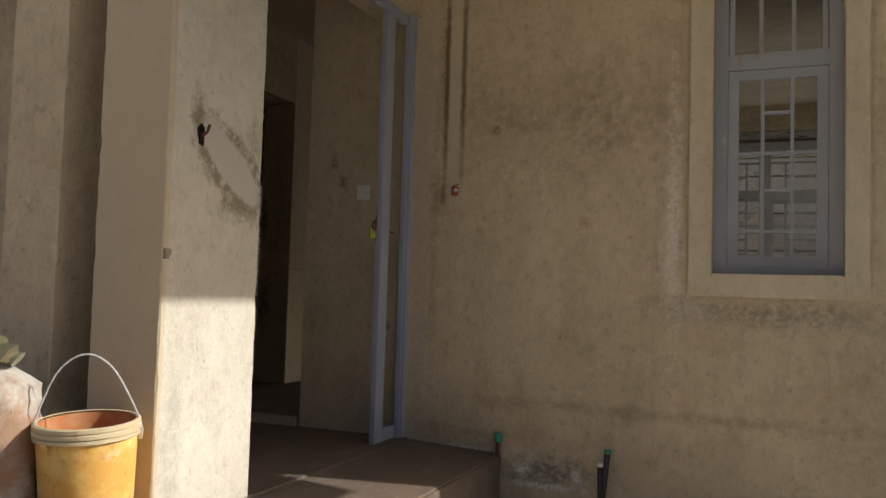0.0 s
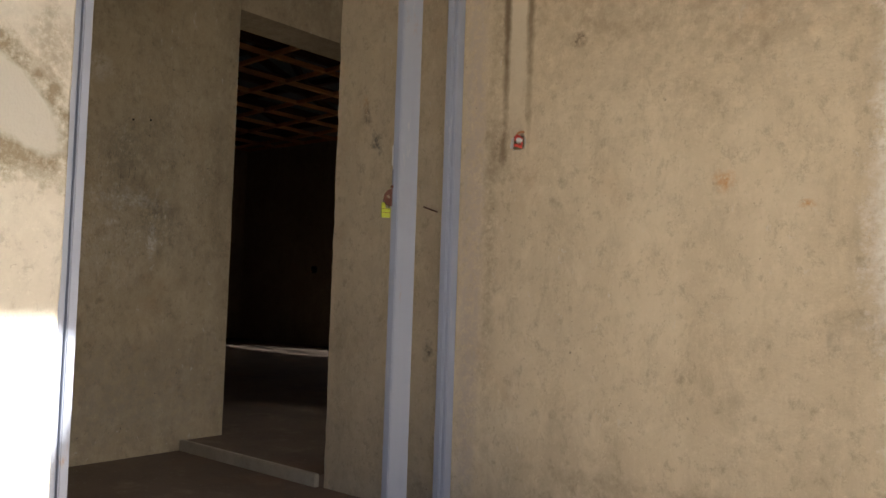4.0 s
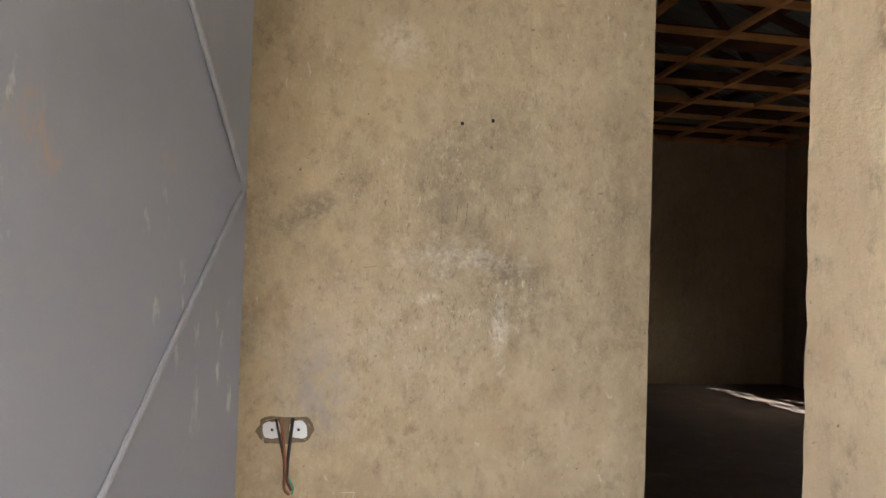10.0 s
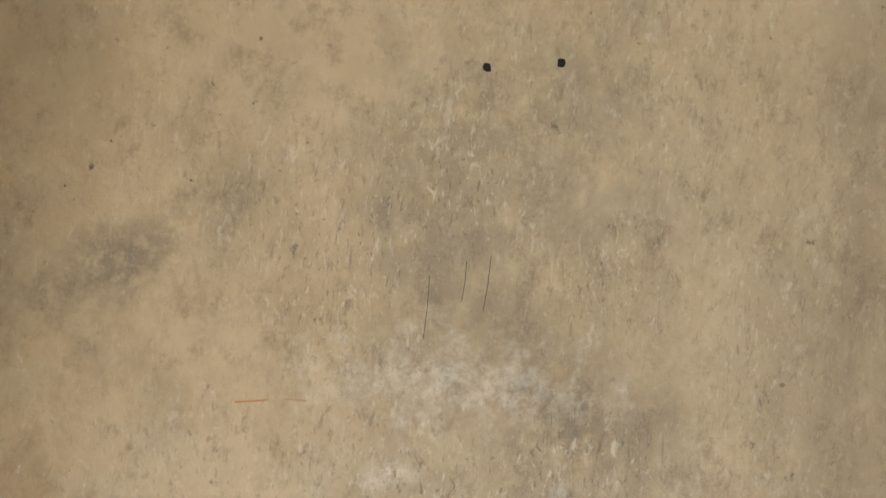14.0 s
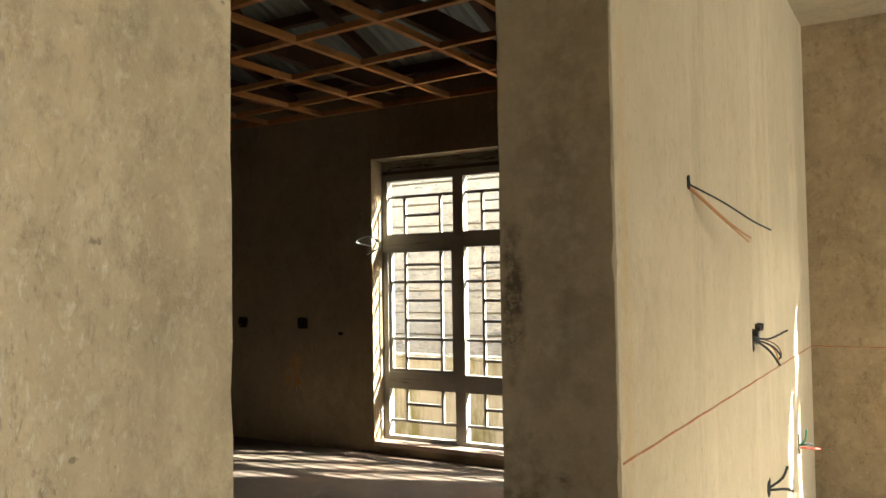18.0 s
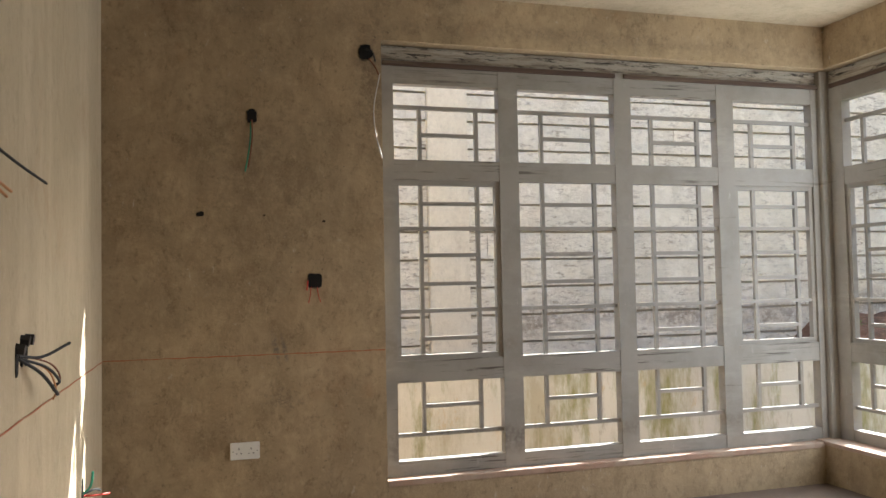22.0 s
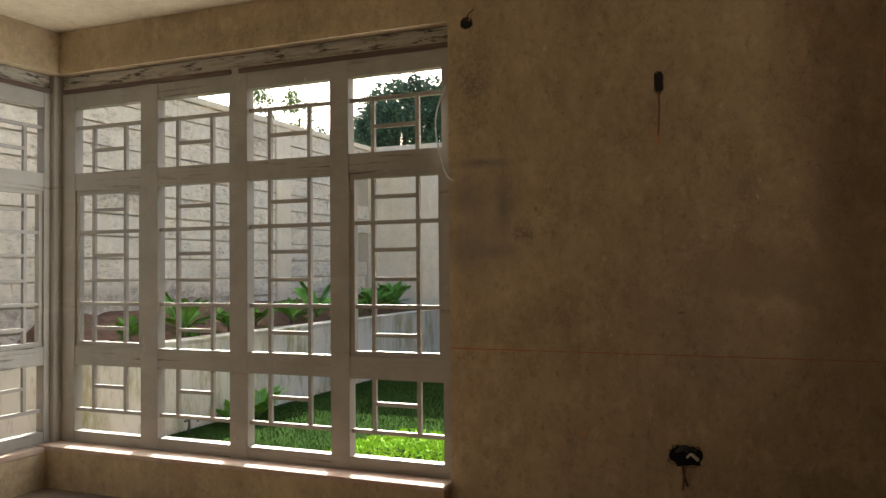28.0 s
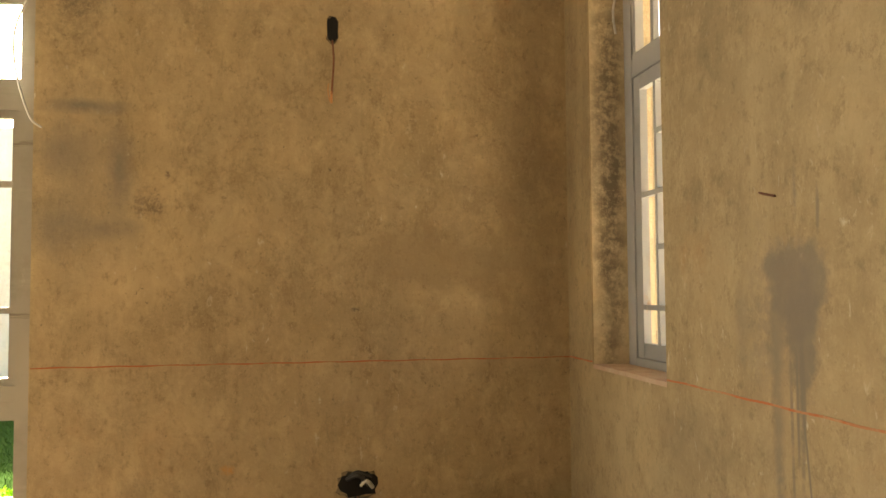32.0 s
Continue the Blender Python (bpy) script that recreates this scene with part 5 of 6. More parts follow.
tagged(cluster, "black conduit ends with a spray of cables", "cables")
wires = empty("hanging_wires")
for m, pts in ((M_cable, [(2.125, 0, 1.67), (2.28, 0.07, 1.62), (2.48, 0.12, 1.57), (2.66, 0.15, 1.545)]), (M_orange, [(2.13, 0, 1.66), (2.24, 0.05, 1.59), (2.38, 0.08, 1.54), (2.52, 0.1, 1.5)]), (M_orange, [(2.13, 0, 1.665), (2.25, 0.045, 1.6), (2.4, 0.075, 1.55), (2.56, 0.1, 1.515)])):
    tube("wire", bend([f(*p) for p in pts], 6), 0.0032, m, wires)
patch("hole", "hall", 2.12, 1.675, 0.03, 0.05, M_black, 0.003, 3, 0.2, 14).parent = wires
tagged(wires, "long black and orange wires hanging out of the wall", "wires")
low = empty("low_outlet")
for m, pts in ((M_green, [(4.3, 0, 0.47), (4.31, 0.03, 0.5), (4.3, 0.04, 0.56)]), (M_red, [(4.32, 0, 0.46), (4.36, 0.05, 0.45), (4.42, 0.09, 0.44)]), (M_cable, [(4.3, 0, 0.47), (4.33, 0.04, 0.48), (4.36, 0.06, 0.47)])):
    tube("wire", bend([f(*p) for p in pts], 5), 0.005, m, low)
patch("hole", "hall", 4.3, 0.48, 0.05, 0.1, M_black, 0.003, 5, 0.2, 14).parent = low
tagged(low, "low outlet hole with green and red wires", "outlet")
low2 = empty("low_outlet")
patch("hole", "hall", 3.36, 0.46, 0.07, 0.08, M_black, 0.003, 8, 0.2, 14).parent = low2
for m, pts in ((M_cable, [(3.36, 0, 0.46), (3.4, 0.05, 0.5), (3.42, 0.07, 0.55)]), (M_cable, [(3.37, 0, 0.45), (3.42, 0.06, 0.45), (3.48, 0.08, 0.43)])):
    tube("wire", bend([f(*p) for p in pts], 5), 0.006, m, low2)
tagged(low2, "low outlet hole with black cable ends", "outlet")
for s in (-6.554, -5.855):
    wall_box("switch_box", "north", s, 1.03, 0.11, 0.09, "black open box in the dark room's wall", [(M_orange, [(-0.03, 0, -0.02), (-0.1, 0.02, -0.05), (-0.16, 0.01, -0.09)], 0.003)] if s < -6 else [])
patch("wall_hole", "north", -5.446, 0.95, 0.05, 0.03, M_black, 0.002, 41, 0.2, 12, label="small dark hole in the render", category="hole")
patch("red_smear", "north", -5.96, 0.6, 0.13, 0.32, M_rusty, 0.003, 21, 0.7, 40, label="smeared red daub on the dark room's wall", category="stain")
tagged(tube("cable_coil", bend([FACES["north"](DX0 + 0.02, 0.02, 1.66), FACES["north"](DX0 - 0.1, 0.08, 1.7), FACES["north"](DX0 + 0.05, 0.1, 1.74), FACES["north"](DX0 + 0.12, 0.05, 1.66), FACES["north"](DX0 - 0.02, 0.03, 1.6)], 6), 0.006, M_greycable), "pale loop of cable by the dark room's window", "cable")
# red datum line round the walls
line = empty("chalk_line")
for face, a, b, z in (("north", -1.855, -0.455, 0.952), ("east", 0.245, 2.225, 0.946), ("inside", -0.6, 1.59, 0.948), ("inside", 2.2, 2.452, 0.948), ("hall", 1.45, 4.945, 0.95)):
    g, bm = FACES[face], bmesh.new()
    n = 40
    add_tube(bm, [g(a + (b - a) * i / n, 0.0, z + 0.0012 * math.sin(i * 1.7)) for i in range(n + 1)], 0.0035, 4)
    part("line", bm, M_line, line)
tagged(line, "thin red level line snapped along the walls", "chalk line")

# ---- marks on the render ----
for s, z in ((-0.388, 1.612), (-0.295, 1.626)):
    patch("drill_hole", "hall", s, z, 0.0105, 0.0105, M_black, 0.002, int(s * 90), 0.15, 12, label="small black drilled hole in the wall", category="hole")
for a, b in (((-0.44, 1.35), (-0.442, 1.27)), ((-0.395, 1.37), (-0.398, 1.32)), ((-0.365, 1.38), (-0.37, 1.31))):
    scratch("hall", a, b, 0.0013, M_pencil)
scratch("hall", (-0.665, 1.18), (-0.625, 1.185), 0.003, M_rusty, label="short orange scratch on the render")
scratch("hall", (-0.605, 1.187), (-0.58, 1.186), 0.003, M_rusty, label="short orange scratch on the render")
for a, b in (((-0.727, 0.544), (-0.667, 0.544)), ((-0.727, 0.544), (-0.697, 0.464)), ((-0.667, 0.544), (-0.697, 0.464)), ((-0.697, 0.544), (-0.697, 0.434))):
    scratch("hall", a, b, 0.0022, M_faint, "chalk_mark", "white chalk triangle drawn on the wall", "chalk mark")
tagged(tube("bent_nail", [(-0.206, 0.002, 1.132), (-0.212, -0.03, 1.138), (-0.222, -0.065, 1.147)], 0.0035, M_rust), "rusty nail sticking out of the wall", "nail")
# column: mortar patch with a dark rim and a wire hole, cable tie stub
patch("wire_hole", "column", -1.932, 1.345, 0.035, 0.07, M_black, 0.007, 53, 0.3, 16, label="dark hole with a stub of red wire", category="hole")
tagged(tube("wire_stub", bend([(-0.06, -1.932, 1.34), (-0.03, -1.935, 1.35), (-0.025, -1.925, 1.38)], 4), 0.006, M_rust), "stub of rusty wire in the column", "wire")
patch("stone_chip", "column", -2.085, 0.9, 0.03, 0.035, M_grime, 0.012, 54, 0.3, 14, label="grey stone showing at the column's edge", category="chip")
# east and inner front walls
tagged(tube("wall_tie", [(1.092, 0.244, 1.431), (1.06, 0.252, 1.424), (1.02, 0.25, 1.415)], 0.0028, M_rust), "dark wire tie sticking out of the wall", "wire")
tagged(tube("window_cable", bend([(2.185, 0.125, 2.34), (2.17, 0.155, 2.24), (2.168, 0.148, 2.15)], 6), 0.005, M_greycable), "pale cable hanging in the window reveal", "cable")
tagged(tube("window_cable", bend([(2.49, 2.26, 2.3), (2.46, 2.3, 2.15), (2.45, 2.29, 2.0), (2.44, 2.24, 1.84), (2.445, 2.2, 1.8)], 6), 0.004, M_greycable), "thin grey cable hanging by the east window", "cable")
# ---- porch things ----
def lathe(bm, rings, sides=40):
    made = [[bm.verts.new((r * math.cos(2 * math.pi * k / sides), r * math.sin(2 * math.pi * k / sides), z)) for k in range(sides)] for r, z in rings]
    for a, b in zip(made, made[1:]):
        for k in range(sides):
            bm.faces.new((a[k], a[(k + 1) % sides], b[(k + 1) % sides], b[k]))
    return made


structure(box("porch_kerb", -1.6, 0.3, -3.0, -2.102, G - 0.1, -0.03, M_floor, bevel=0.015), "raised screeded ledge before the column", "step")
x = Mixer("old_paint_bucket", (0.68, 0.36, 0.08), 0.5)
x.layer((0.76, 0.54, 0.17), x.mask(x.noise(7, 6, 0.65), 0.45, 0.62, 0.85)).layer((0.36, 0.13, 0.04), x.mask(x.noise(9, 7, 0.7, shift=3), 0.54, 0.68, 0.85)).layer((0.75, 0.68, 0.5), x.mask(x.noise(15, 5, 0.6, shift=7), 0.6, 0.72, 0.6))
M_bucket = x.relief(x.noise(40, 4), 0.001).done()
x = Mixer("rusty_bucket_inside", (0.42, 0.15, 0.05), 0.7)
x.layer((0.5, 0.26, 0.12), x.mask(x.noise(9, 6, 0.7), 0.45, 0.65, 0.8))
M_bucket_in = x.done()
x = Mixer("cream_bucket_rim", (0.55, 0.45, 0.28), 0.5)
x.layer((0.35, 0.18, 0.08), x.mask(x.noise(12, 6, 0.7), 0.52, 0.7, 0.7))
M_rim = x.done()
bucket = empty("bucket", (-0.15, -2.285, -0.03))
bm = bmesh.new()
made = lathe(bm, [(0.0, 0.0), (0.125, 0.0), (0.135, 0.008), (0.153, 0.33)])
part("body", bm, M_bucket, bucket)
bm = bmesh.new()
lathe(bm, [(0.0, 0.012), (0.128, 0.012), (0.148, 0.375)])
part("lining", bm, M_bucket_in, bucket, "rusty brown inside")
bm = bmesh.new()
lathe(bm, [(0.154, 0.33), (0.163, 0.333), (0.163, 0.343), (0.157, 0.346), (0.164, 0.349), (0.164, 0.36), (0.158, 0.364), (0.163, 0.367), (0.163, 0.378), (0.155, 0.382), (0.147, 0.38)])
part("rim", bm, M_rim, bucket, "ribbed cream plastic rim")
for k in (-1, 1):
    box("ear", 0.16 * k - 0.007, 0.16 * k + 0.007, -0.015, 0.015, 0.31, 0.35, M_rim, bucket, bevel=0.003)
tube("handle", bend([(-0.168, 0, 0.335), (-0.15, 0.0, 0.40), (-0.09, 0.0, 0.535), (-0.01, 0.0, 0.59), (0.07, 0.0, 0.55), (0.14, 0.0, 0.42), (0.168, 0, 0.335)], 7), 0.0032, M_greycable, bucket, "thin bent wire handle")
bucket.rotation_euler = (radians(3), radians(-2), radians(38))
tagged(bucket, "used ochre plastic bucket with a wire handle", "bucket")

x = Mixer("woven_sack", (0.4, 0.36, 0.34), 0.75)
x.layer((0.5, 0.45, 0.36), x.mask(x.noise(5, 5), 0.45, 0.6, 0.7)).layer((0.3, 0.16, 0.08), x.mask(x.noise(3.5, 7, 0.7, shift=4), 0.46, 0.6, 0.85)).layer((0.42, 0.4, 0.16), x.mask(x.noise(4, 5, shift=8), 0.56, 0.68, 0.6))
M_sack = x.relief(x.noise(90, 2, 0.5, (1, 1, 0.3)), 0.002).relief(x.noise(8, 5), 0.01).done()
sack = empty("sack", (-0.47, -2.43, -0.03))
sack.scale = (1, 1, 0.92)
bm = bmesh.new()
sides, rows = 36, 26
made = []
for i in range(rows + 1):
    v = i / rows
    r = 0.17 * (0.86 + 0.2 * math.sin(math.pi * min(1, v * 1.05))) * (1 if v < 0.86 else max(0.22, 1 - (v - 0.86) * 5.4))
    ring = []
    for k in range(sides):
        a = 2 * math.pi * k / sides
        q = r * (1 + 0.05 * math.sin(3 * a + v * 5) + 0.03 * math.sin(9 * a + v * 23) + 0.02 * math.sin(v * 60 + a))
        ring.append(bm.verts.new((q * 1.12 * math.cos(a), q * 0.9 * math.sin(a), v * 0.62)))
    made.append(ring)
for a, b in zip(made, made[1:]):
    for k in range(sides):
        bm.faces.new((a[k], a[(k + 1) % sides], b[(k + 1) % sides], b[k]))
bm.faces.new(made[0][::-1]), bm.faces.new(made[-1])
part("bag", bm, M_sack, sack)
bm = bmesh.new()
add_tube(bm, bend([(-0.06, 0.0, 0.60), (-0.02, 0.02, 0.66), (0.06, -0.01, 0.66), (0.12, 0.02, 0.615)], 5), [0.03 + 0.012 * math.sin(i * 2.1) for i in range(16)], 10)
part("neck", bm, M_sack, sack, "crumpled gathered mouth")
tube("tie", bend([(-0.05, -0.055, 0.60), (0.0, -0.075, 0.585), (0.03, -0.12, 0.5), (0.05, -0.15, 0.44)], 5), 0.006, M_orange, sack, "orange string")
bm = bmesh.new()
bmesh.ops.create_uvsphere(bm, u_segments=16, v_segments=10, radius=0.03, matrix=Matrix.Translation((-0.04, -0.05, 0.66)))
part("knot", bm, M_chalk, sack, "white knotted bulge")
tagged(sack, "full dirty woven sack tied with orange string", "sack")

cap = empty("capped_pipe", (0.489, -0.035, -0.085))
tube("pipe", [(0, 0, -0.05), (0, 0.0, 0.075)], 0.014, M_rust, cap)
tube("cap", [(0, 0, 0.07), (0, 0, 0.115)], [0.024, 0.021], M_green, cap, "green plastic cap", 12)
tagged(cap, "short pipe with a green cap at the step", "pipe")
for px, top, lean in ((1.062, -0.05, -0.006), (1.10, 0.02, 0.03)):
    pp = empty("conduit_pipe", (px - lean, -0.08, G - 0.02))
    tube("pipe", [(0, 0, -0.03), (lean, 0, top - G)], 0.016, M_pipe, pp, "", 10)
    tube("lip", [(lean * 0.97, 0, top - G - 0.012), (lean, 0, top - G + 0.006)], 0.0175, M_green if top > 0 else M_chalk, pp, "", 10)
    tagged(pp, "black conduit pipe standing out of the ground", "pipe")

# ---- garden ----
structure(box("garden_wall", -16.0, 12.3, 6.2, 6.42, G - 0.1, 0.63, M_stained, bevel=0.01), "low white planter wall stained with algae", "wall")
structure(box("garden_wall_cap", -16.0, 12.3, 6.19, 6.43, 0.63, 0.66, M_stained, bevel=0.008), "stained cement top of the planter wall", "wall")
bm = bmesh.new()
nx, ny = 150, 12
g = [[bm.verts.new((-16 + 28.3 * i / nx, 6.42 + 1.62 * j / ny, 0.4 + 0.06 * noise.noise((i * 0.4, j * 0.5, 0)) + min(1, max(0, (i * 28.3 / nx - 20.3) / 0.7)) * (0.14 + 0.36 * (j / ny) + 0.05 * noise.noise((i * 0.7, j * 0.5, 3))))) for j in range(ny + 1)] for i in range(nx + 1)]
for i in range(nx):
    for j in range(ny):
        bm.faces.new((g[i][j], g[i + 1][j], g[i + 1][j + 1], g[i][j + 1]))
structure(part("planting_bed", bm, M_soil), "red earth of the raised planting bed", "soil")
structure(box("lawn", 2.9, 12.3, -2.0, 6.2, G - 0.1, G + 0.01, M_turf), "shaded green lawn", "lawn")
structure(box("paving_strip", -16.0, 3.9, 5.2, 6.19, G - 0.1, G + 0.013, M_floor, bevel=0.006), "brown concrete path behind the house", "pavement")
# Path's end in a paler colour that stands for the sunlight on it.
structure(box("paving_sunlit", 3.91, 4.8, 5.2, 6.19, G - 0.1, G + 0.02, M_pier, bevel=0.01), "concrete slab at the path's end, coloured pale as in sun", "pavement")

rnd = random.Random(12)
verts, faces = [], []
for i in range(70000):
    px, py = rnd.uniform(2.95, 9.8), rnd.uniform(0.6, 6.18)
    if px < 4.82 and py > 5.15:
        continue
    h, a, w = rnd.uniform(0.02, 0.06), rnd.uniform(0, 6.28), rnd.uniform(0.002, 0.0045)
    lx, ly = rnd.uniform(-0.045, 0.045), rnd.uniform(-0.045, 0.045)
    n0 = len(verts)
    verts += [(px - w * math.cos(a), py - w * math.sin(a), G), (px + w * math.cos(a), py + w * math.sin(a), G), (px + lx, py + ly, G + h)]
    faces.append((n0, n0 + 1, n0 + 2))
me = bpy.data.meshes.new("grass")
me.from_pydata(verts, [], faces)
me.materials.append(M_grass)
tagged(new("grass", me), "short green grass of the lawn", "grass", kind="stuff")

verts, faces = [], []
for i in range(5200):
    a, q = rnd.uniform(0, 6.28), math.sqrt(rnd.random())
    px, py = 4.65 + 0.5 * q * math.cos(a), 3.15 + 1.15 * q * math.sin(a)
    top = 0.24 * (1 - q ** 3) + 0.05 * noise.noise((px * 4, py * 4, 0))
    pz = G + max(0.02, top) * rnd.uniform(0.55, 1.08)
    d = Vector((rnd.uniform(-1, 1), rnd.uniform(-1, 1), rnd.uniform(0.1, 0.9))).normalized()
    e = d.orthogonal().normalized() * rnd.uniform(0.008, 0.016)
    d *= rnd.uniform(0.03, 0.055)
    p, n0 = Vector((px, py, pz)), len(verts)
    verts += [tuple(p), tuple(p + d * 0.5 + e), tuple(p + d), tuple(p + d * 0.5 - e)]
    faces.append((n0, n0 + 1, n0 + 2, n0 + 3))
me = bpy.data.meshes.new("low_shrub")
me.from_pydata(verts, [], faces)
me.materials.append(M_lime)
tagged(new("low_shrub", me), "bright lime-green low shrub in the sun", "shrub")


def frond_plant(at, scale, seed, label):
    """A young palm: arching ribs set with pairs of broad leaflets."""
    rnd, ob = random.Random(seed), empty("palm_plant", at)
    for k in range(8):
        az, up = 2 * math.pi * k / 8 + rnd.uniform(-0.3, 0.3), rnd.uniform(0.6, 1.3)
        ln = scale * rnd.uniform(0.75, 1.1)
        pts = [Vector((math.cos(az) * ln * math.cos(up) * t, math.sin(az) * ln * math.cos(up) * t, ln * (math.sin(up) * t - 0.35 * t * t))) for t in (0, 0.25, 0.5, 0.75, 1)]
        bm = bmesh.new()
        line = bend(pts, 4)
        add_tube(bm, line, [0.009 * scale * (1 - 0.8 * i / len(line)) + 0.002 for i in range(len(line))], 4)
        for i in range(3, len(line) - 1):
            way = (line[i + 1] - line[i - 1]).normalized()
            side = way.cross(Vector((0, 0, 1))).normalized()
            for sgn in (-1, 1):
                tip = line[i] + (side * sgn * 0.9 + way * 0.8 + Vector((0, 0, 0.25))) * scale * 0.22 * (1.1 - 0.5 * abs(i / len(line) - 0.45))
                mid = (line[i] + tip) / 2
                wd = way * 0.04 * scale
                v = [bm.verts.new(q) for q in (line[i], mid - wd, tip, mid + wd)]
                bm.faces.new(v)
        part("frond", bm, M_palm, ob)
    tube("stem", [(0, 0, -0.1), (0, 0, 0.06)], 0.035 * scale, M_bark, ob)
    return tagged(ob, label, "palm", "young palms in the bed")


for i, (px, py, sc) in enumerate(((5.87, 6.9, 0.62), (7.25, 6.9, 0.55), (8.77, 6.95, 0.75), (10.35, 6.9, 0.6), (11.1, 6.9, 0.7), (6.5, 6.75, 0.35), (4.95, 6.8, 0.3), (7.9, 6.8, 0.4), (9.5, 6.8, 0.42))):
    frond_plant((px, py, 0.68), sc, 30 + i, "young green palm in the red planting bed")
for px, py, sc, k in ((5.98, 5.95, 0.5, 50), (5.62, 6.05, 0.36, 51)):
    frond_plant((px, py, G), sc, k, "young palm at the foot of the planter wall")
verts, faces = [], []
for i in range(130):
    cx, cy = rnd.uniform(2.6, 12.0), 6.5 + 1.2 * rnd.random() ** 1.6
    for k in range(16):
        a, h, w = rnd.uniform(0, 6.28), rnd.uniform(0.04, 0.11), rnd.uniform(0.004, 0.009)
        px, py, ln, n0 = cx + rnd.uniform(-0.04, 0.04), cy + rnd.uniform(-0.04, 0.04), rnd.uniform(0.02, 0.09), len(verts)
        pz = 0.4 + min(1, max(0, (px - 4.3) / 0.7)) * (0.14 + 0.36 * (py - 6.42) / 1.62) - 0.02
        verts += [(px - w * math.sin(a), py + w * math.cos(a), pz), (px + w * math.sin(a), py - w * math.cos(a), pz), (px + ln * math.cos(a), py + ln * math.sin(a), pz + h)]
        faces.append((n0, n0 + 1, n0 + 2))
me = bpy.data.meshes.new("bed_weeds")
me.from_pydata(verts, [], faces)
me.materials.append(M_palm)
tagged(new("bed_weeds", me), "tufts of green weeds on the planting bed", "weeds", kind="stuff")
tap = empty("garden_tap", (4.95, 6.02, G))
tube("riser", [(0, 0, 0), (0, 0, 0.16)], 0.012, M_pipe, tap)
tube("spout", bend([(-0.06, 0, 0.15), (0, 0, 0.16), (0.1, 0.0, 0.16), (0.13, 0, 0.12)], 4), 0.012, M_pipe, tap)
tube("wheel", [(0, 0, 0.17), (0, 0, 0.19)], 0.03, M_red, tap, "red hand wheel", 10)
tagged(tap, "black garden tap with a red handle", "tap")
bm = bmesh.new()
bmesh.ops.create_icosphere(bm, subdivisions=3, radius=1)
for v in bm.verts:
    v.co *= 1 + 0.2 * noise.noise(v.co * 1.7)
    v.co = Vector((v.co.x * 0.16, v.co.y * 0.12, v.co.z * 0.09)) + Vector((4.55, 6.75, 0.6))
tagged(part("rock", bm, M_stone), "grey rock on the planting bed", "rock")

# boundary walls: coursed stone on the north, render on the east
FY, FT = 8.0, 3.62
structure(box("boundary_wall_north", -16.0, 12.4, FY + 0.03, FY + 0.2, G - 0.1, FT, M_mortar), "tall boundary wall of coursed grey stone", "wall")
north_fence = bpy.data.objects["boundary_wall_north"]
structure(box("boundary_wall_cap", -16.0, 12.4, FY - 0.06, FY + 0.26, FT, FT + 0.09, M_pier, bevel=0.01), "cement coping of the boundary wall", "wall")
structure(box("boundary_wall_east", 12.4, 12.62, -14, FY + 0.2, G - 0.1, 3.7, M_pier), "tall pale rendered boundary wall", "wall")
for i, px in enumerate((-11.4, -7.3, -3.3, 0.82, 5.2, 9.45)):
    structure(box("boundary_pier", px - 0.2, px + 0.2, FY - 0.05, FY + 0.03, G - 0.1, FT - 0.002, M_pier, bevel=0.01), "smooth rendered pier on the stone boundary wall", "pier")
for py in (5.6, 2.4, -1.0):
    structure(box("boundary_pier", 12.34, 12.4, py - 0.2, py + 0.2, G - 0.1, 3.69, M_pier, bevel=0.01), "rendered pier on the east boundary wall", "pier")


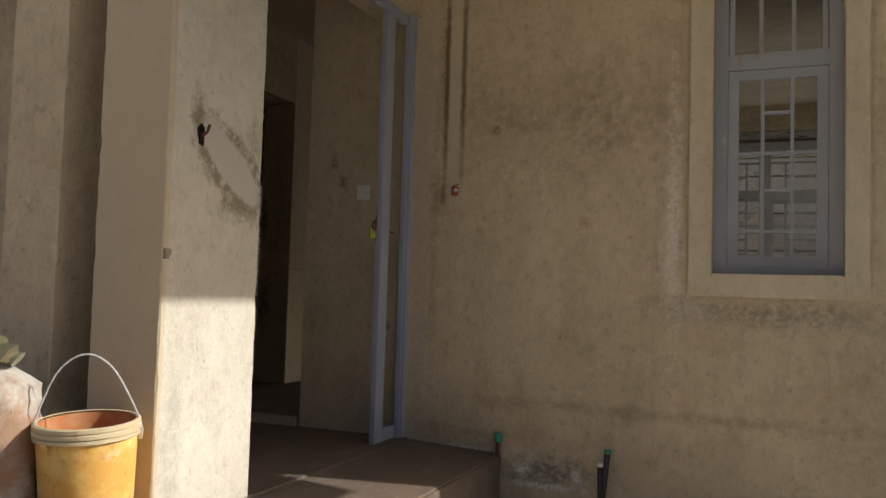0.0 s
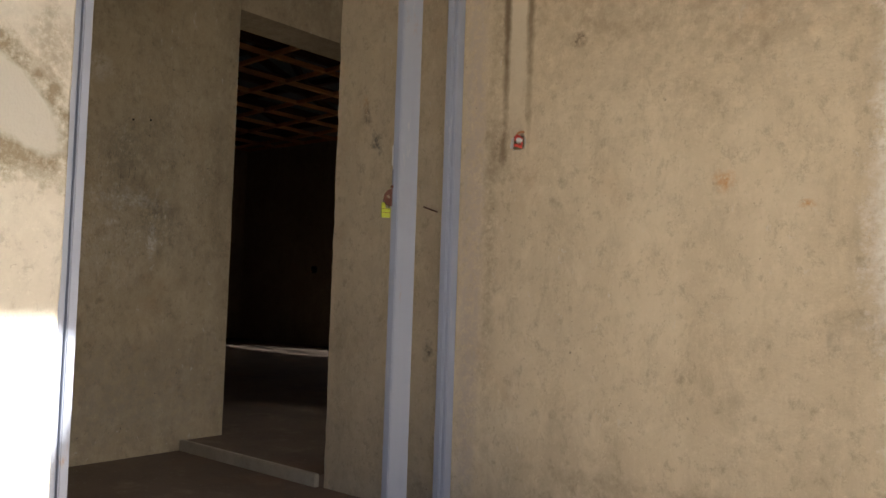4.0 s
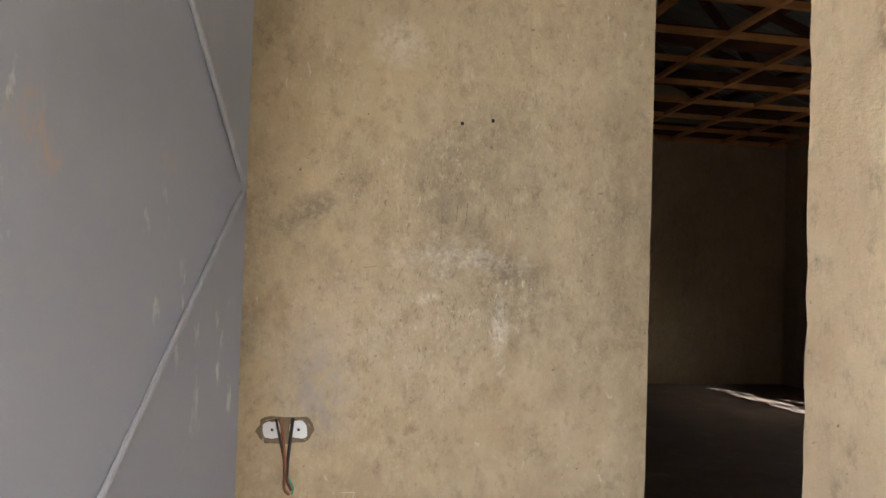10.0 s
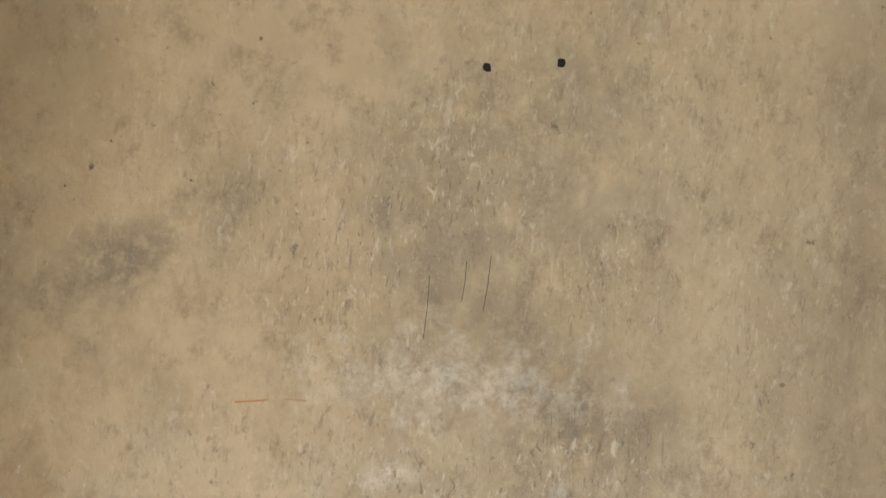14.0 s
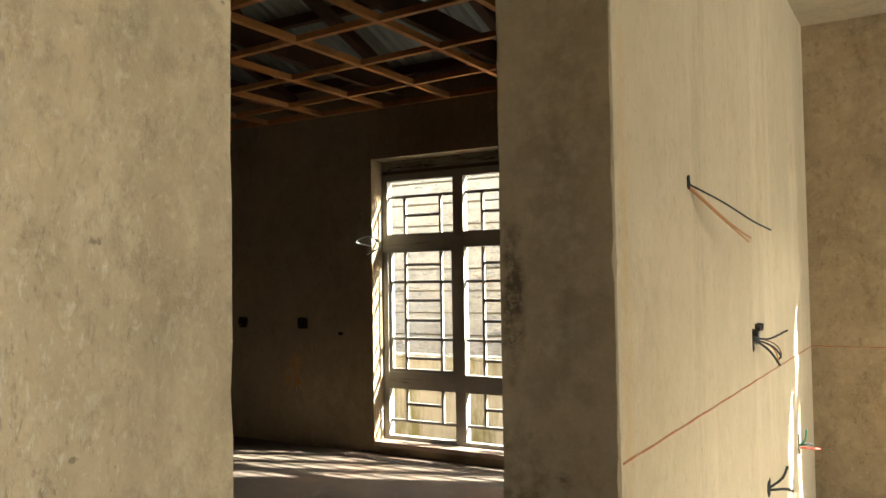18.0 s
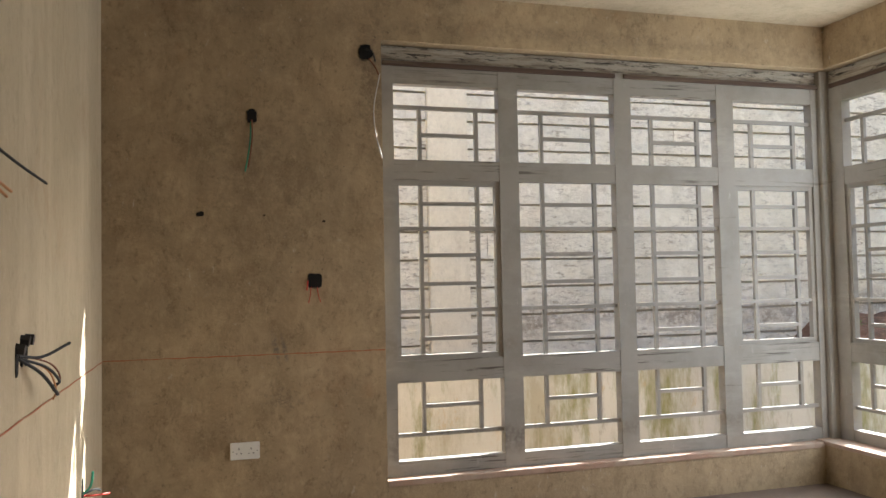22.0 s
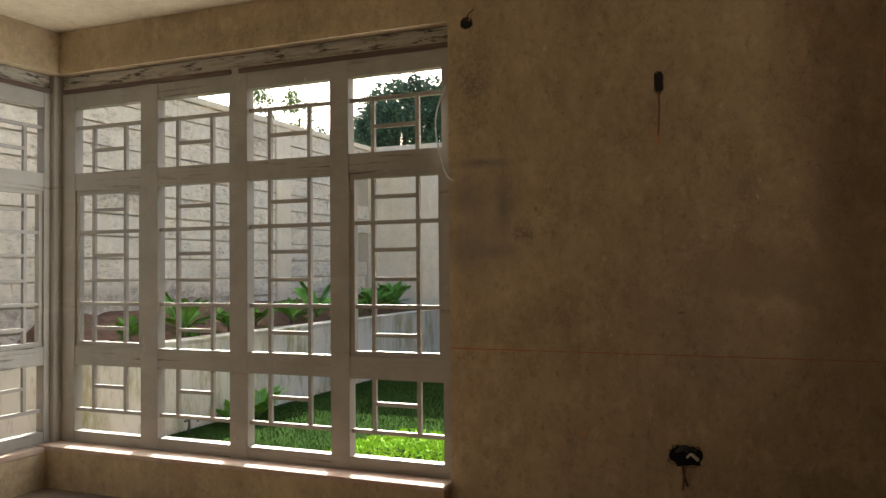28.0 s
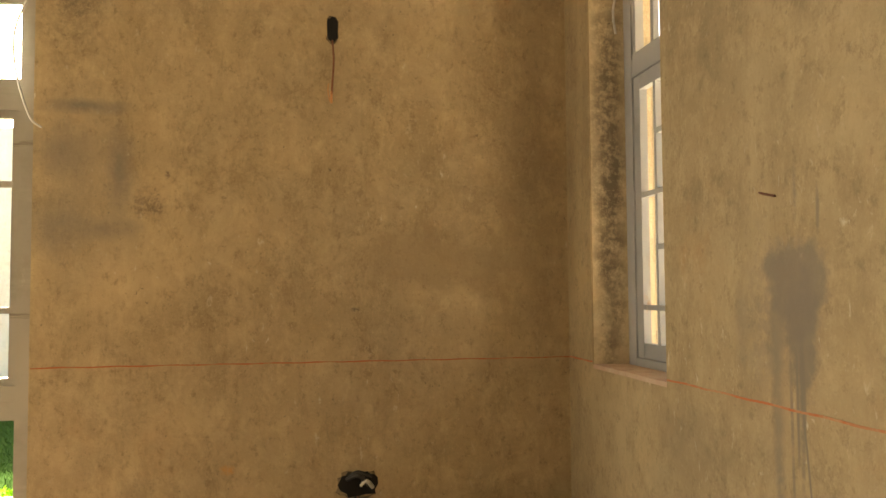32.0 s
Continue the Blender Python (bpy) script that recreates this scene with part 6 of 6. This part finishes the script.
def tree(name, at, high, wide, material, seed, clumps, leaf, label):
    rnd, ob = random.Random(seed), empty(name, at)
    bm = bmesh.new()
    add_tube(bm, [(0, 0, 0), (0.1, 0.05, high * 0.25), (0.0, 0.2, high * 0.5)], [wide * 0.05, wide * 0.042, wide * 0.03], 10)
    for k in range(8):
        a, u = 2 * math.pi * k / 8 + rnd.uniform(-0.3, 0.3), rnd.uniform(0.5, 0.95)
        add_tube(bm, bend([(0, 0.1, high * 0.4), (math.cos(a) * wide * 0.2, math.sin(a) * wide * 0.2, high * 0.55), (math.cos(a) * wide * 0.4 * u, math.sin(a) * wide * 0.4 * u, high * (0.62 + 0.25 * rnd.random()))], 4), 0.012 * wide, 6)
    part("trunk", bm, M_bark, ob)
    verts, faces = [], []
    centres = []
    for k in range(clumps):
        d = Vector((rnd.gauss(0, 1), rnd.gauss(0, 1), rnd.gauss(0, 1))).normalized() * rnd.uniform(0.3, 1) ** 0.4
        centres.append((Vector((d.x * wide / 2, d.y * wide / 2, high * 0.66 + d.z * high * 0.33)), wide * rnd.uniform(0.045, 0.095)))
    for c, r in centres:
        for k in range(210):
            d = Vector((rnd.gauss(0, 1), rnd.gauss(0, 1), rnd.gauss(0, 1))).normalized()
            p = c + d * r * rnd.uniform(0.5, 1.1)
            e = Vector((rnd.uniform(-1, 1), rnd.uniform(-1, 1), rnd.uniform(-1, 1))).normalized()
            s = e.orthogonal().normalized() * leaf * 0.45
            e *= leaf * rnd.uniform(0.6, 1.2)
            n0 = len(verts)
            verts += [tuple(p), tuple(p + e * 0.5 + s), tuple(p + e), tuple(p + e * 0.5 - s)]
            faces.append((n0, n0 + 1, n0 + 2, n0 + 3))
    me = bpy.data.meshes.new("crown")
    me.from_pydata(verts, [], faces)
    me.materials.append(material)
    crown = new("crown", me)
    crown.parent = ob
    return tagged(ob, label, "tree")


tree("broad_tree", (36, 17.7, G), 11.5, 7.4, M_crown, 5, 520, 0.15, "large dark round-crowned tree beyond the wall")
tree("broad_tree", (52, 30.5, G), 12.5, 9, M_crown, 9, 220, 0.2, "dark round-crowned tree far beyond the wall")
tree("feathery_tree", (26.5, 20.0, G), 9.5, 4.8, M_crown2, 6, 110, 0.1, "light feathery tree beyond the wall")

# stones of the north boundary wall: long courses, tight upright joints
rnd = random.Random(8)
COURSE = 0.264
stone_mesh = []
for k in range(8):
    bm = bmesh.new()
    half = 0.3795
    add_box(bm, -half, half, -0.035, 0.035, -COURSE / 2 + 0.011, COURSE / 2 - 0.011)
    bmesh.ops.subdivide_edges(bm, edges=[e for e in bm.edges if abs(e.verts[0].co.x - e.verts[1].co.x) > 0.1], cuts=4)
    for v in bm.verts:
        if v.co.y < 0:
            v.co.y += rnd.uniform(-0.006, 0.006)
        if abs(v.co.x) < half - 0.01:
            v.co.z += rnd.uniform(-0.004, 0.003)
    me = bpy.data.meshes.new("stone")
    bm.to_mesh(me)
    bm.free()
    me.materials.append(M_stone)
    stone_mesh.append(me)
rest = bmesh.new()
for c in range(15):
    z = FT - 0.13 - COURSE * c
    shift = rnd.uniform(0, 0.76)
    for i in range(38):
        px = -15.9 + 0.76 * i + shift
        if px > 12.0 or z < -0.2:
            continue
        if -3.0 < px < 11.0:
            st = new("stone", stone_mesh[rnd.randrange(8)])
            st.parent = north_fence
            st.location = (px, FY + 0.018 + rnd.uniform(-0.004, 0.004), z)
        else:
            add_box(rest, px - 0.379, px + 0.379, FY - 0.02, FY + 0.05, z - COURSE / 2 + 0.011, z + COURSE / 2 - 0.011)
me = bpy.data.meshes.new("stones_far")
rest.to_mesh(me)
rest.free()
me.materials.append(M_stone)
far = new("stones_far", me)
far.parent = north_fence
far["kind"] = "stuff"
